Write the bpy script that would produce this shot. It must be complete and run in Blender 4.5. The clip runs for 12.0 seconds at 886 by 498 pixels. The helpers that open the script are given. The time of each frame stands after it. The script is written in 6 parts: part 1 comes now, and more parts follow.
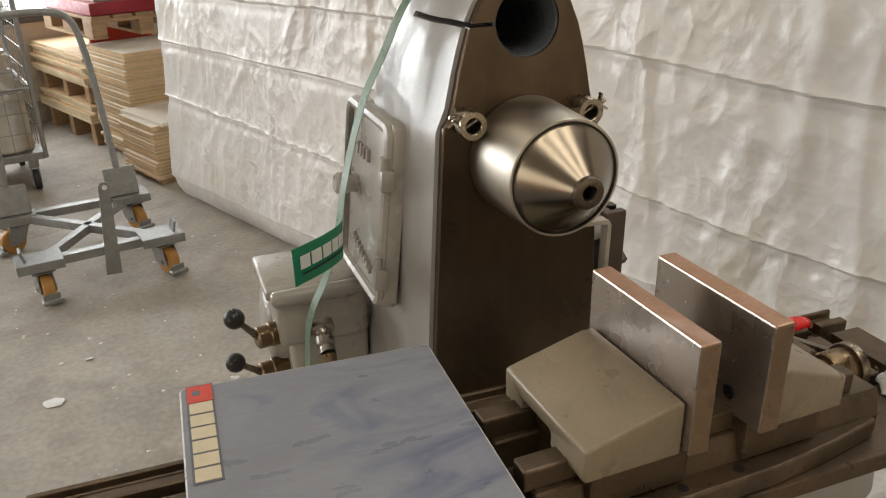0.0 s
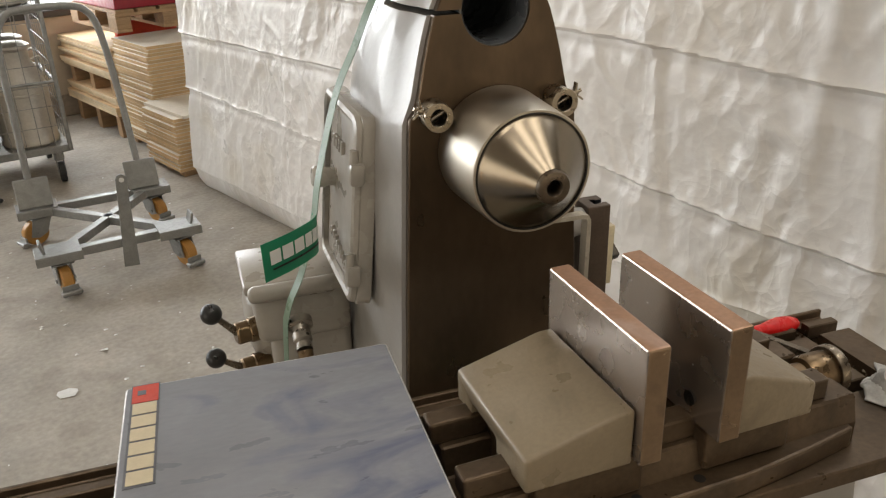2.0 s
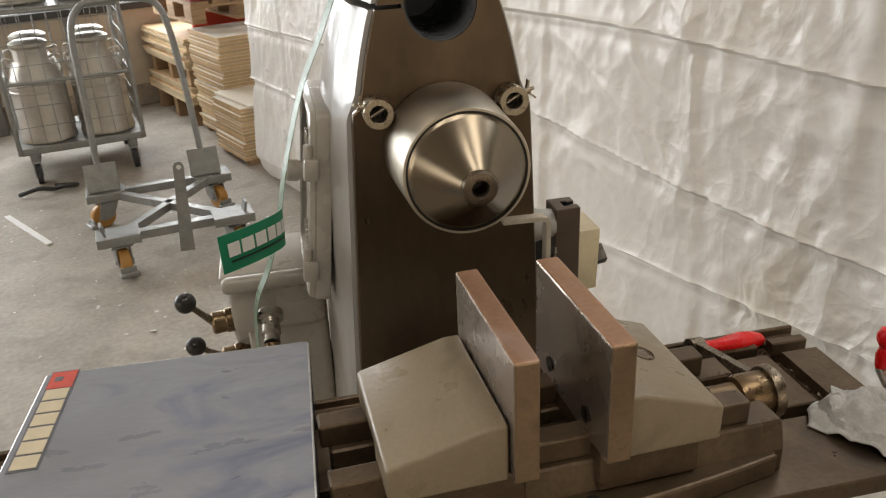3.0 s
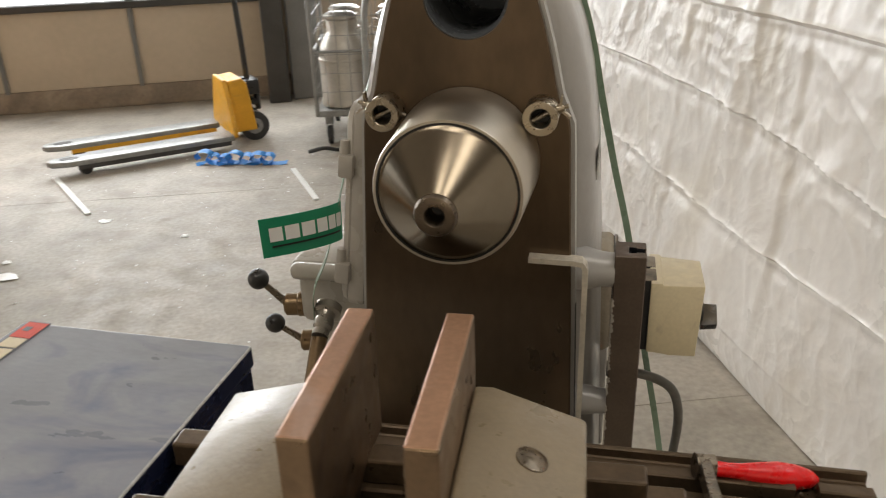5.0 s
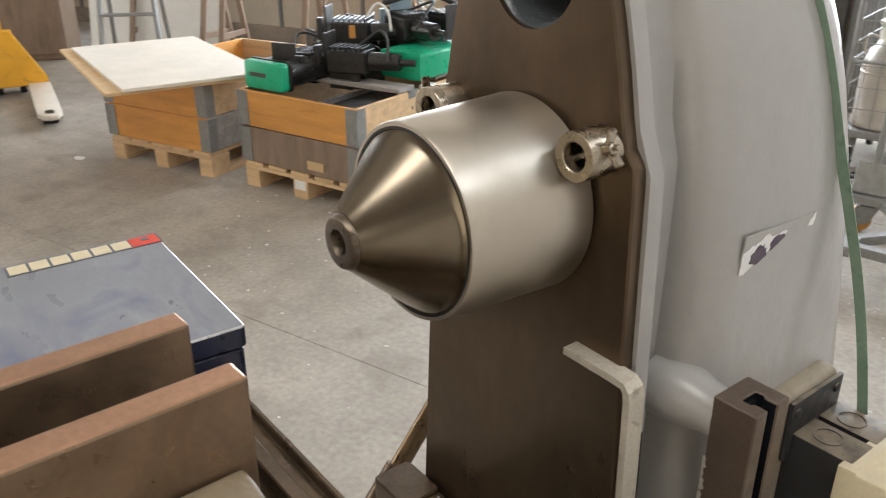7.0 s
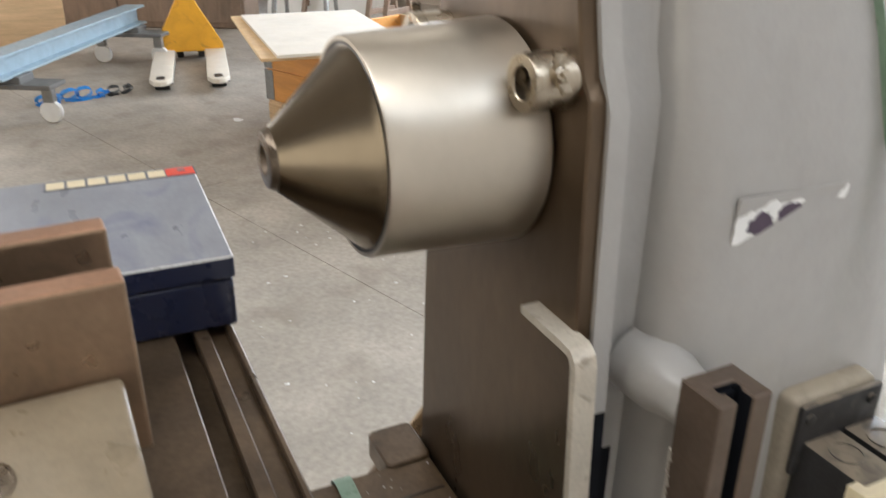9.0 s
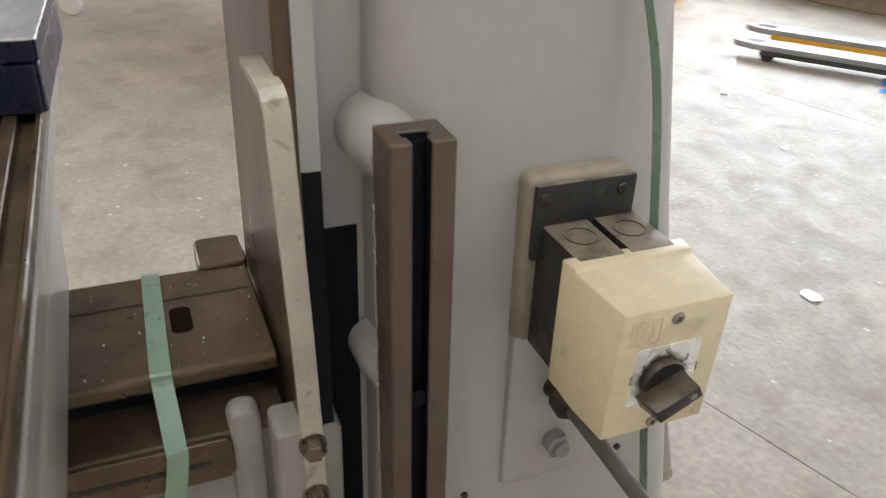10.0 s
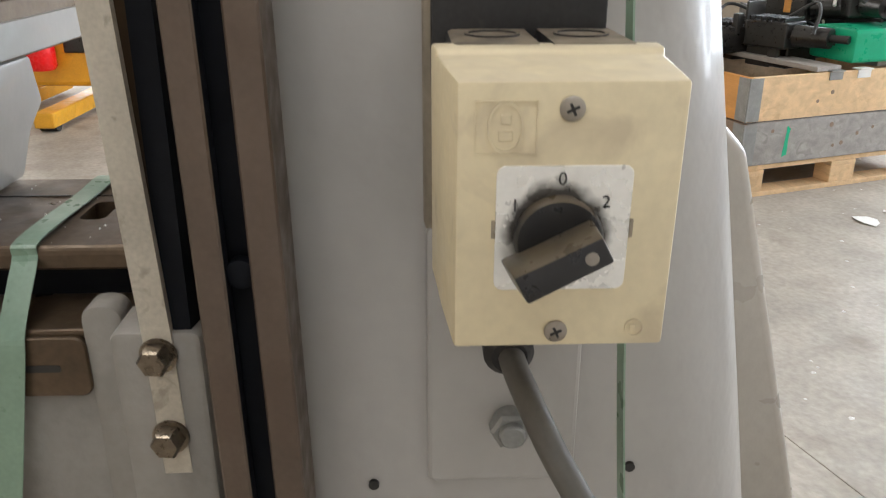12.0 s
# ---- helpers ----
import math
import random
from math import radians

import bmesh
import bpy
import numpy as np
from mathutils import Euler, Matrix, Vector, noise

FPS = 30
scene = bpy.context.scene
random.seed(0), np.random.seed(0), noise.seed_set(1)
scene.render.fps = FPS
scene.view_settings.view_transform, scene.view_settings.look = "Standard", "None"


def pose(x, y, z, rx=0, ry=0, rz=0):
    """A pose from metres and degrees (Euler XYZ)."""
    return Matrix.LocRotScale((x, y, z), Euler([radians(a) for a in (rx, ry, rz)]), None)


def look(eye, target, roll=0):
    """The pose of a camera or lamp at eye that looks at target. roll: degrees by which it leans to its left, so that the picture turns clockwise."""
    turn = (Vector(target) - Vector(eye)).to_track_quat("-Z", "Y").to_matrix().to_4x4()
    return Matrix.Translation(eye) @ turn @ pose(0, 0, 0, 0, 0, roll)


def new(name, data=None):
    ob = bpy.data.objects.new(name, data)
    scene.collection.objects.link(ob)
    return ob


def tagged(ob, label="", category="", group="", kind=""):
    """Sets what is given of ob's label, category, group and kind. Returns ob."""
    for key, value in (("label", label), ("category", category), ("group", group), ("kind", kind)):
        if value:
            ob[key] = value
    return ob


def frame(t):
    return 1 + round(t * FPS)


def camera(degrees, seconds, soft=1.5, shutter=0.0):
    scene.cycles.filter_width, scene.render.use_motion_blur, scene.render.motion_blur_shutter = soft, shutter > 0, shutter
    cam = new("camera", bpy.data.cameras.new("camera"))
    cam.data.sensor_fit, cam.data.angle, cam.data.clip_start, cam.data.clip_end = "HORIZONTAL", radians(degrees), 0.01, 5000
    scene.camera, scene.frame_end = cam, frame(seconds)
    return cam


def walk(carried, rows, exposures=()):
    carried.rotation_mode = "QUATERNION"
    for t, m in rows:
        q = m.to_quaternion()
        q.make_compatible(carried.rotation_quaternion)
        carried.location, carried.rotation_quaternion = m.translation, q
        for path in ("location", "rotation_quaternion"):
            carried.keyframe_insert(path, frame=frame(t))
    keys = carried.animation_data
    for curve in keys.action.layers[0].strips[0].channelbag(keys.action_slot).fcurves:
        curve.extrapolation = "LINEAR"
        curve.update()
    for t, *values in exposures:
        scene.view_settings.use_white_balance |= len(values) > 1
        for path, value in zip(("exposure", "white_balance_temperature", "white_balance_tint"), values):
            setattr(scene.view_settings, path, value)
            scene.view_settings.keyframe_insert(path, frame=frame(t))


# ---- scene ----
cam = camera(57.5, 12.0, soft=1.15, shutter=0.3)
PATH = [
    (0, (-0.449, -0.879, 1.602), (0.186, 0.839, 0.799), -1.2),
    (0.5, (-0.442, -0.872, 1.601), (0.197, 0.846, 0.8), -1.4),
    (1, (-0.432, -0.874, 1.6), (0.202, 0.844, 0.796), -1.6),
    (1.5, (-0.409, -0.876, 1.597), (0.2, 0.847, 0.786), -1.9),
    (2, (-0.362, -0.877, 1.592), (0.192, 0.861, 0.772), -2.1),
    (2.5, (-0.276, -0.893, 1.591), (0.192, 0.867, 0.764), -2.4),
    (2.7, (-0.238, -0.903, 1.59), (0.184, 0.868, 0.762), -2.6),
    (4.3, (-0.017, -0.855, 1.553), (-0.07, 0.969, 0.735), -2.9),
    (4.5, (0.026, -0.819, 1.554), (-0.117, 0.999, 0.732), -2.8),
    (5, (0.147, -0.78, 1.555), (-0.237, 1.006, 0.74), -1.8),
    (5.5, (0.319, -0.761, 1.559), (-0.365, 0.929, 0.738), -1.6),
    (6, (0.356, -0.677, 1.544), (-0.61, 0.871, 0.726), -0.8),
    (6.5, (0.353, -0.521, 1.523), (-0.879, 0.824, 0.701), -0.1),
    (7, (0.435, -0.386, 1.511), (-1.004, 0.734, 0.688), -0.0),
    (7.2, (0.449, -0.347, 1.507), (-1.049, 0.692, 0.685), 0.3),
    (8.8, (0.472, -0.254, 1.485), (-1.188, 0.503, 0.665), 0.3),
    (9, (0.486, -0.246, 1.458), (-1.145, 0.543, 0.609), 0.6),
    (9.5, (0.545, -0.174, 1.393), (-0.993, 0.692, 0.451), 1.7),
    (10, (0.618, -0.058, 1.352), (-0.981, 0.607, 0.352), 2.3),
    (10.5, (0.627, 0.126, 1.246), (-1.128, 0.398, 0.326), 2.1),
    (11, (0.571, 0.189, 1.123), (-1.259, 0.276, 0.321), 1.5),
    (11.5, (0.554, 0.202, 1.092), (-1.301, 0.24, 0.346), 0.5),
    (12, (0.561, 0.19, 1.121), (-1.296, 0.258, 0.381), 0.0),
]
walk(cam, [(t, look(eye, target, roll)) for t, eye, target, roll in PATH],
     exposures=[(0, -0.12, 6650, 10), (5.5, 0.0, 6650, 10), (6.5, 0.25, 6650, 10), (7.2, 0.57, 5950, 10), (9.0, 0.66, 5900, 10), (9.5, 0.74, 6050, 10), (10.0, 0.56, 6080, 10), (10.5, 0.60, 6100, 10), (12, 0.64, 6050, 10)])

HALL_TURN = 23.0          # the hall's axes against the machine's
HALL = pose(0, 0, 0, 0, 0, HALL_TURN)

# ---- world and light ----
world = bpy.data.worlds.new("world")
scene.world = world
world.use_nodes = True
wn = world.node_tree.nodes
sky = wn.new("ShaderNodeTexSky")
sky.sky_type, sky.sun_disc, sky.sun_elevation, sky.sun_rotation = "NISHITA", False, radians(35), radians(20)
wn["Background"].inputs[1].default_value = 0.1
world.node_tree.links.new(sky.outputs[0], wn["Background"].inputs[0])
scene.view_settings.exposure = 0.0


def area_light(name, m, sx, sy, watts, color):
    data = bpy.data.lights.new(name, "AREA")
    data.shape, data.size, data.size_y, data.energy, data.color = "RECTANGLE", sx, sy, watts, color
    ob = new(name, data)
    ob.matrix_world = m
    return ob


# daylight in the window band of the north wall, then added fill lamps
area_light("window_light", HALL @ pose(-1.0, 6.05, 1.75, -90, 0, 0), 8.0, 1.8, 315, (0.93, 0.97, 1.0))
# unseen fill from the west that brightens the sheet; the wall has no opening
area_light("door_light", HALL @ pose(-9.6, 0.0, 1.8, 0, -90, 0), 3.2, 5.0, 155, (1.0, 0.93, 0.83))
# warm fill added on the south side, where no gate is built
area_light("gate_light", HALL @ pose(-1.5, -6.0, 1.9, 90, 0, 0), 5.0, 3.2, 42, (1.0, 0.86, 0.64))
# overhead fill strips, added under a closed ceiling without roof lights
for k in range(3):
    area_light("roof_light_a", HALL @ pose(-2.1 + 1.5 * k, -1.4, 4.75, 0, 0, 0), 0.8, 1.4, 23, (1.0, 0.94, 0.85))
for k in range(2):
    area_light("roof_light_c", HALL @ pose(3.0, -0.9 + 2.0 * k, 4.75, 0, 0, 0), 1.2, 1.2, 24, (0.95, 0.98, 1.0))
for k in range(4):
    area_light("roof_light_b", HALL @ pose(-4.9 + 1.9 * k, 3.2, 4.75, 0, 0, 0), 0.9, 1.4, 7, (1.0, 0.90, 0.76))


# ---- materials ----
def mat(name, color, rough=0.5, metal=0.0, vary=0.15, scale=8.0, fine=0.08, bump=0.1, bump_scale=60.0,
        stain=None, stain_scale=3.0, stain_amount=0.0, spec=0.5, rough_vary=0.12, stretch=(1, 1, 1), random_tint=0.0, coat=0.0, anisotropic=0.0, swirl=0.6, dust=None, dust_amount=0.8, stain_detail=7.0):
    """Principled surface with two scales of tone, a stain layer and fine relief, in metres."""
    m = bpy.data.materials.new(name)
    m.use_nodes = True
    nt = m.node_tree
    n, l = nt.nodes, nt.links
    b = n["Principled BSDF"]
    co = n.new("ShaderNodeTexCoord")
    mp = n.new("ShaderNodeMapping")
    mp.inputs["Scale"].default_value = stretch
    l.new(co.outputs["Object"], mp.inputs[0])

    def tex(sc, detail=4.0, distort=0.0):
        t = n.new("ShaderNodeTexNoise")
        t.inputs["Scale"].default_value, t.inputs["Detail"].default_value, t.inputs["Distortion"].default_value = sc, detail, distort
        l.new(mp.outputs[0], t.inputs["Vector"])
        return t.outputs[0]

    def ramp(v, a, c, lo, hi):
        r = n.new("ShaderNodeMapRange")
        r.inputs[1].default_value, r.inputs[2].default_value, r.inputs[3].default_value, r.inputs[4].default_value = a, c, lo, hi
        l.new(v, r.inputs[0])
        return r.outputs[0]

    def mix(kind, f, a, c):
        x = n.new("ShaderNodeMix")
        x.data_type, x.blend_type = "RGBA", kind
        for sock, val in ((x.inputs[0], f), (x.inputs[6], a), (x.inputs[7], c)):
            if isinstance(val, (int, float)):
                sock.default_value = val
            elif isinstance(val, tuple):
                sock.default_value = (*val, 1)
            else:
                l.new(val, sock)
        return x.outputs[2]

    def grey(v):
        g = n.new("ShaderNodeCombineColor")
        for k in range(3):
            l.new(v, g.inputs[k])
        return g.outputs[0]

    col = mix("MULTIPLY", 1.0, color, grey(ramp(tex(scale, 5.0, swirl), 0.3, 0.7, 1 - vary, 1 + vary)))
    col = mix("MULTIPLY", 1.0, col, grey(ramp(tex(scale * 14, 3.0), 0.3, 0.7, 1 - fine, 1 + fine)))
    if stain:
        col = mix("MIX", ramp(tex(stain_scale, stain_detail, 2 * swirl), 0.62 - 0.25 * stain_amount, 0.72, 0.0, min(1.0, 0.35 + stain_amount)), col, stain)
    if dust:
        # dust lies on the faces that look up
        geo, sep, lay = n.new("ShaderNodeNewGeometry"), n.new("ShaderNodeSeparateXYZ"), n.new("ShaderNodeMath")
        l.new(geo.outputs["Normal"], sep.inputs[0])
        lay.operation = "MULTIPLY"
        l.new(ramp(sep.outputs[2], 0.35, 0.85, 0.0, dust_amount), lay.inputs[0])
        l.new(ramp(tex(55.0, 5.0, 0.5), 0.32, 0.55, 0.35, 1.0), lay.inputs[1])
        col = mix("MIX", lay.outputs[0], col, dust)
    if random_tint:
        info = n.new("ShaderNodeObjectInfo")
        col = mix("MULTIPLY", 1.0, col, grey(ramp(info.outputs["Random"], 0, 1, 1 - random_tint, 1 + random_tint)))
    l.new(col, b.inputs["Base Color"])
    l.new(ramp(tex(scale * 3, 4.0), 0.3, 0.7, max(0.02, rough - rough_vary), min(1.0, rough + rough_vary)), b.inputs["Roughness"])
    b.inputs["Metallic"].default_value = metal
    b.inputs["Specular IOR Level"].default_value = spec
    b.inputs["Coat Weight"].default_value = coat
    if anisotropic:
        # turning marks run round the axis
        b.inputs["Anisotropic"].default_value = anisotropic
        tg = n.new("ShaderNodeTangent")
        tg.direction_type, tg.axis = "RADIAL", "Y"
        l.new(tg.outputs[0], b.inputs["Tangent"])
    if bump:
        bp = n.new("ShaderNodeBump")
        bp.inputs["Strength"].default_value, bp.inputs["Distance"].default_value = bump, 0.3 / bump_scale
        l.new(tex(bump_scale, 4.0), bp.inputs["Height"])
        l.new(bp.outputs[0], b.inputs["Normal"])
    return m


def glow(name, color, strength):
    m = bpy.data.materials.new(name)
    m.use_nodes = True
    n = m.node_tree.nodes
    n.remove(n["Principled BSDF"])
    e = n.new("ShaderNodeEmission")
    e.inputs[0].default_value, e.inputs[1].default_value = (*color, 1), strength
    m.node_tree.links.new(e.outputs[0], n["Material Output"].inputs[0])
    return m


CONCRETE = mat("concrete", (0.365, 0.330, 0.280), 0.60, 0, 0.17, 3.1, 0.13, 0.25, 60, (0.235, 0.20, 0.158), 4.6, 0.26, swirl=0.12)
KERB = mat("dirty_concrete", (0.26, 0.21, 0.16), 0.8, 0, 0.25, 2.5, 0.12, 0.3, 30, (0.12, 0.09, 0.07), 2.0, 0.3)
WALL = mat("painted_wall", (0.46, 0.42, 0.37), 0.7, 0, 0.08, 1.2, 0.04, 0.1, 40)
ROOF = mat("roof_sheet", (0.35, 0.31, 0.26), 0.6, 0, 0.1, 0.8, 0.04, 0.1, 20)
PANEL = mat("beige_panel", (0.45, 0.375, 0.285), 0.5, 0, 0.06, 1.5, 0.03, 0.06, 40)
BOREMAT = mat("oiled_bore", (0.085, 0.092, 0.10), 0.30, 0.3, 0.2, 10, 0.05, 0.03, 100)
DARKFRAME = mat("dark_frame", (0.05, 0.048, 0.045), 0.5, 0.2, 0.2, 6, 0.05, 0.05, 60)
TARP = mat("white_tarp", (0.77, 0.745, 0.715), 0.36, 0, 0.05, 2.0, 0.02, 0.10, 26, (0.66, 0.60, 0.49), 1.7, 0.25, swirl=0.2, stain_detail=3.0)
PAINT = mat("grey_machine_paint", (0.355, 0.343, 0.323), 0.32, 0, 0.05, 5, 0.02, 0.16, 16, rough_vary=0.03, coat=0.3)
# darker copy of the machine paint, with the shade under the table put in
SHADED_PAINT = mat("oily_grey_paint", (0.25, 0.233, 0.210), 0.40, 0, 0.12, 9, 0.05, 0.25, 40, (0.15, 0.125, 0.10), 7.0, 0.2, swirl=0.3)
PAINT_LIGHT = mat("pale_machine_paint", (0.37, 0.342, 0.297), 0.33, 0, 0.10, 7, 0.03, 0.14, 90, coat=0.2)
OILED = mat("oiled_dark_steel", (0.115, 0.080, 0.050), 0.31, 0.70, 0.30, 6, 0.08, 0.05, 140, (0.060, 0.032, 0.019), 4.0, 0.22, stretch=(1, 1, 0.5), swirl=0.3, stain_detail=2.5, rough_vary=0.04)
TABLE = mat("oily_brown_iron", (0.112, 0.077, 0.047), 0.38, 0.50, 0.30, 12, 0.14, 0.12, 150, (0.030, 0.022, 0.016), 8.0, 0.34)
ALU = mat("satin_aluminium", (0.56, 0.51, 0.43), 0.38, 1.0, 0.06, 5, 0.03, 0.03, 300)
TURNED = mat("turned_steel", (0.225, 0.19, 0.142), 0.18, 1.0, 0.03, 10, 0.03, 0.0, 240, anisotropic=0.85, rough_vary=0.0)
RINGS = mat("ring_steel", (0.42, 0.365, 0.285), 0.30, 1.0, 0.10, 30, 0.05, 0.03, 240)
NOSE = mat("dark_turned_nose", (0.15, 0.12, 0.09), 0.34, 0.9, 0.2, 40, 0.08, 0.03, 240)
BOLT = mat("oily_bolt_steel", (0.20, 0.165, 0.125), 0.32, 0.9, 0.3, 60, 0.1, 0.05, 240)
# black for recesses: oil, and the shade of narrow gaps put into the colour
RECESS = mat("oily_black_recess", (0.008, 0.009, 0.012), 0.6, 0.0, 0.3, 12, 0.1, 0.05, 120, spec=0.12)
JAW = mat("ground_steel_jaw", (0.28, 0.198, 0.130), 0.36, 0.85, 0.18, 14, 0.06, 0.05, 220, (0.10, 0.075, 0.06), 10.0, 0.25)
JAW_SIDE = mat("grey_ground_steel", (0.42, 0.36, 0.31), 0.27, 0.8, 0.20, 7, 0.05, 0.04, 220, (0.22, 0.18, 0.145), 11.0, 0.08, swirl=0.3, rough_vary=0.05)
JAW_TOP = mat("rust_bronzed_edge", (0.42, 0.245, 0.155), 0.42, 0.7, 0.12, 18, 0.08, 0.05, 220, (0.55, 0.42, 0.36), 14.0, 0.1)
VISE = mat("vise_paint", (0.245, 0.195, 0.130), 0.36, 0, 0.08, 14, 0.06, 0.30, 170, (0.125, 0.098, 0.062), 9.0, 0.25, coat=0.1)
LID = mat("scuffed_blue_lid", (0.25, 0.26, 0.29), 0.36, 0.0, 0.12, 8, 0.05, 0.05, 120, (0.10, 0.115, 0.20), 9.0, 0.42, coat=0.2, stretch=(0.7, 1.7, 1))
NAVY = mat("navy_enamel", (0.012, 0.018, 0.05), 0.3, 0.0, 0.1, 10, 0.05, 0.03, 120, coat=0.2)
PRINTBAND = mat("dark_print_ground", (0.13, 0.135, 0.155), 0.4, 0, 0.1, 20, 0.05, 0.02)
# pale colour that paints in the window's glint on the lid edge
EDGE_GLINT = mat("worn_bright_edge", (0.62, 0.62, 0.62), 0.35, 0.3, 0.25, 30, 0.1, 0.02)
CREAM = mat("cream_print", (0.66, 0.57, 0.39), 0.5, 0, 0.05, 30, 0.03, 0)
RED = mat("red_plastic", (0.74, 0.008, 0.010), 0.26, 0, 0.06, 20, 0.02, 0.02, 80, coat=0.1)
REDPRINT = mat("red_print", (0.62, 0.06, 0.03), 0.5, 0, 0.08, 30, 0.04, 0)
RED_DARK = mat("dark_red_paint", (0.30, 0.018, 0.03), 0.4, 0, 0.1, 10, 0.05, 0.03)
GREEN = mat("green_tag_plastic", (0.01, 0.23, 0.115), 0.4, 0, 0.06, 20, 0.03, 0.03, 80)
STRAP = mat("pale_green_strap", (0.20, 0.29, 0.215), 0.35, 0, 0.1, 20, 0.05, 0.15, 400)
WHITE = mat("white_plastic", (0.78, 0.78, 0.76), 0.4, 0, 0.04, 10, 0.02, 0.02, 80)
SWITCH = mat("yellowed_cream_plastic", (0.66, 0.575, 0.385), 0.42, 0, 0.06, 14, 0.04, 0.05, 160, (0.38, 0.31, 0.215), 26.0, 0.16, swirl=0.3, dust=(0.52, 0.45, 0.33), dust_amount=0.55)
BLACK = mat("black_plastic", (0.016, 0.015, 0.014), 0.36, 0, 0.2, 20, 0.08, 0.05, 150)
DUSTY = mat("dusty_dark_plastic", (0.03, 0.029, 0.029), 0.45, 0, 0.2, 25, 0.1, 0.05, 150, (0.12, 0.105, 0.08), 30.0, 0.10, spec=0.25, dust=(0.23, 0.19, 0.14), dust_amount=0.9)
KNOBMAT = mat("worn_black_plastic", (0.014, 0.014, 0.015), 0.33, 0, 0.2, 40, 0.1, 0.03, 200, dust=(0.10, 0.078, 0.050), dust_amount=0.9)
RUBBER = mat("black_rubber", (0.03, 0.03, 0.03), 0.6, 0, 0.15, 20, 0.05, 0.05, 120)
DUSTBOX = mat("dusty_beige_cast", (0.26, 0.222, 0.168), 0.55, 0, 0.15, 18, 0.08, 0.15, 150, (0.22, 0.18, 0.13), 20.0, 0.25, dust=(0.34, 0.29, 0.215), dust_amount=0.8)
DARKGREY = mat("dark_grey_paint", (0.16, 0.16, 0.155), 0.6, 0, 0.1, 4, 0.05, 0.08, 60)
PLATE = mat("brushed_dial_plate", (0.80, 0.79, 0.75), 0.30, 0.35, 0.05, 30, 0.03, 0.01, 200)
BRASS = mat("dull_bronze", (0.19, 0.130, 0.074), 0.35, 0.9, 0.15, 25, 0.08, 0.05, 150)
STEEL = mat("bare_steel", (0.34, 0.31, 0.27), 0.34, 0.95, 0.12, 25, 0.06, 0.05, 180, (0.25, 0.20, 0.15), 20, 0.2)
RAIL = mat("brown_rail", (0.100, 0.072, 0.053), 0.42, 0.25, 0.15, 18, 0.08, 0.08, 150, (0.085, 0.055, 0.037), 10.0, 0.25)
GALV = mat("galvanised_steel", (0.29, 0.293, 0.285), 0.45, 0.6, 0.12, 22, 0.08, 0.04, 120)
BARPAINT = mat("worn_cream_paint", (0.50, 0.455, 0.375), 0.45, 0.1, 0.12, 25, 0.08, 0.10, 150, (0.16, 0.125, 0.085), 60.0, 0.12)
CABLE = mat("grey_cable_sheath", (0.105, 0.098, 0.085), 0.5, 0, 0.15, 20, 0.05, 0.05, 120)
CASTERS = mat("amber_caster_tyre", (0.42, 0.21, 0.05), 0.4, 0, 0.12, 15, 0.05, 0.04, 100)
PINE = mat("pine_board", (0.62, 0.43, 0.24), 0.6, 0, 0.14, 9, 0.08, 0.1, 60, (0.42, 0.26, 0.13), 6.0, 0.15, stretch=(0.25, 2.2, 3.0), random_tint=0.12)
ORANGE_WOOD = mat("amber_plywood", (0.66, 0.31, 0.07), 0.5, 0, 0.14, 6, 0.06, 0.06, 60, (0.40, 0.17, 0.04), 7.0, 0.15, stretch=(0.5, 1.5, 3.0), random_tint=0.08)
GREY_WOOD = mat("weathered_board", (0.33, 0.31, 0.29), 0.75, 0, 0.2, 8, 0.12, 0.2, 60, (0.18, 0.165, 0.15), 8.0, 0.25, stretch=(0.3, 2.0, 3.0), random_tint=0.1)
PLY_EDGE = mat("pale_plywood_edge", (0.70, 0.56, 0.37), 0.6, 0, 0.10, 10, 0.08, 0.1, 90, random_tint=0.14)
PALLET_WOOD = mat("brown_pallet_wood", (0.36, 0.23, 0.125), 0.65, 0, 0.18, 9, 0.10, 0.15, 60, stretch=(0.4, 2.0, 3.0), random_tint=0.15)
CHIP = mat("chipboard_edge", (0.60, 0.42, 0.23), 0.65, 0, 0.1, 12, 0.08, 0.1, 90, random_tint=0.12)
CHIP_TOP = mat("pale_board_face", (0.74, 0.68, 0.58), 0.5, 0, 0.06, 4, 0.03, 0.03, 60)
YELLOW = mat("yellow_truck_paint", (0.72, 0.36, 0.02), 0.42, 0, 0.1, 8, 0.05, 0.05, 80, (0.35, 0.18, 0.04), 10, 0.15)
GREENBOX = mat("green_enamel", (0.02, 0.42, 0.22), 0.35, 0, 0.08, 10, 0.04, 0.03, 80)
BLUE = mat("blue_strap", (0.02, 0.22, 0.62), 0.5, 0, 0.15, 20, 0.05, 0.1, 100)
CAN = mat("milk_can_alloy", (0.47, 0.44, 0.39), 0.42, 0.7, 0.14, 5, 0.05, 0.02, 80)
RAG = mat("grey_rag", (0.46, 0.455, 0.44), 0.9, 0, 0.15, 20, 0.08, 0.4, 250, (0.16, 0.155, 0.15), 25, 0.25)
BLUEGREY = mat("blue_grey_frame", (0.36, 0.46, 0.52), 0.4, 0.3, 0.08, 12, 0.05, 0.03, 80)
DARKWOOD = mat("brown_trestle_wood", (0.24, 0.17, 0.12), 0.6, 0, 0.2, 8, 0.08, 0.1, 60, stretch=(2, 2, 0.4))
# near-black for the bore's far end, its deep shade put into the colour
TEAL = mat("dark_blue_void_paint", (0.012, 0.02, 0.03), 0.35, 0.2, 0.2, 20, 0.05, 0.03, 100)
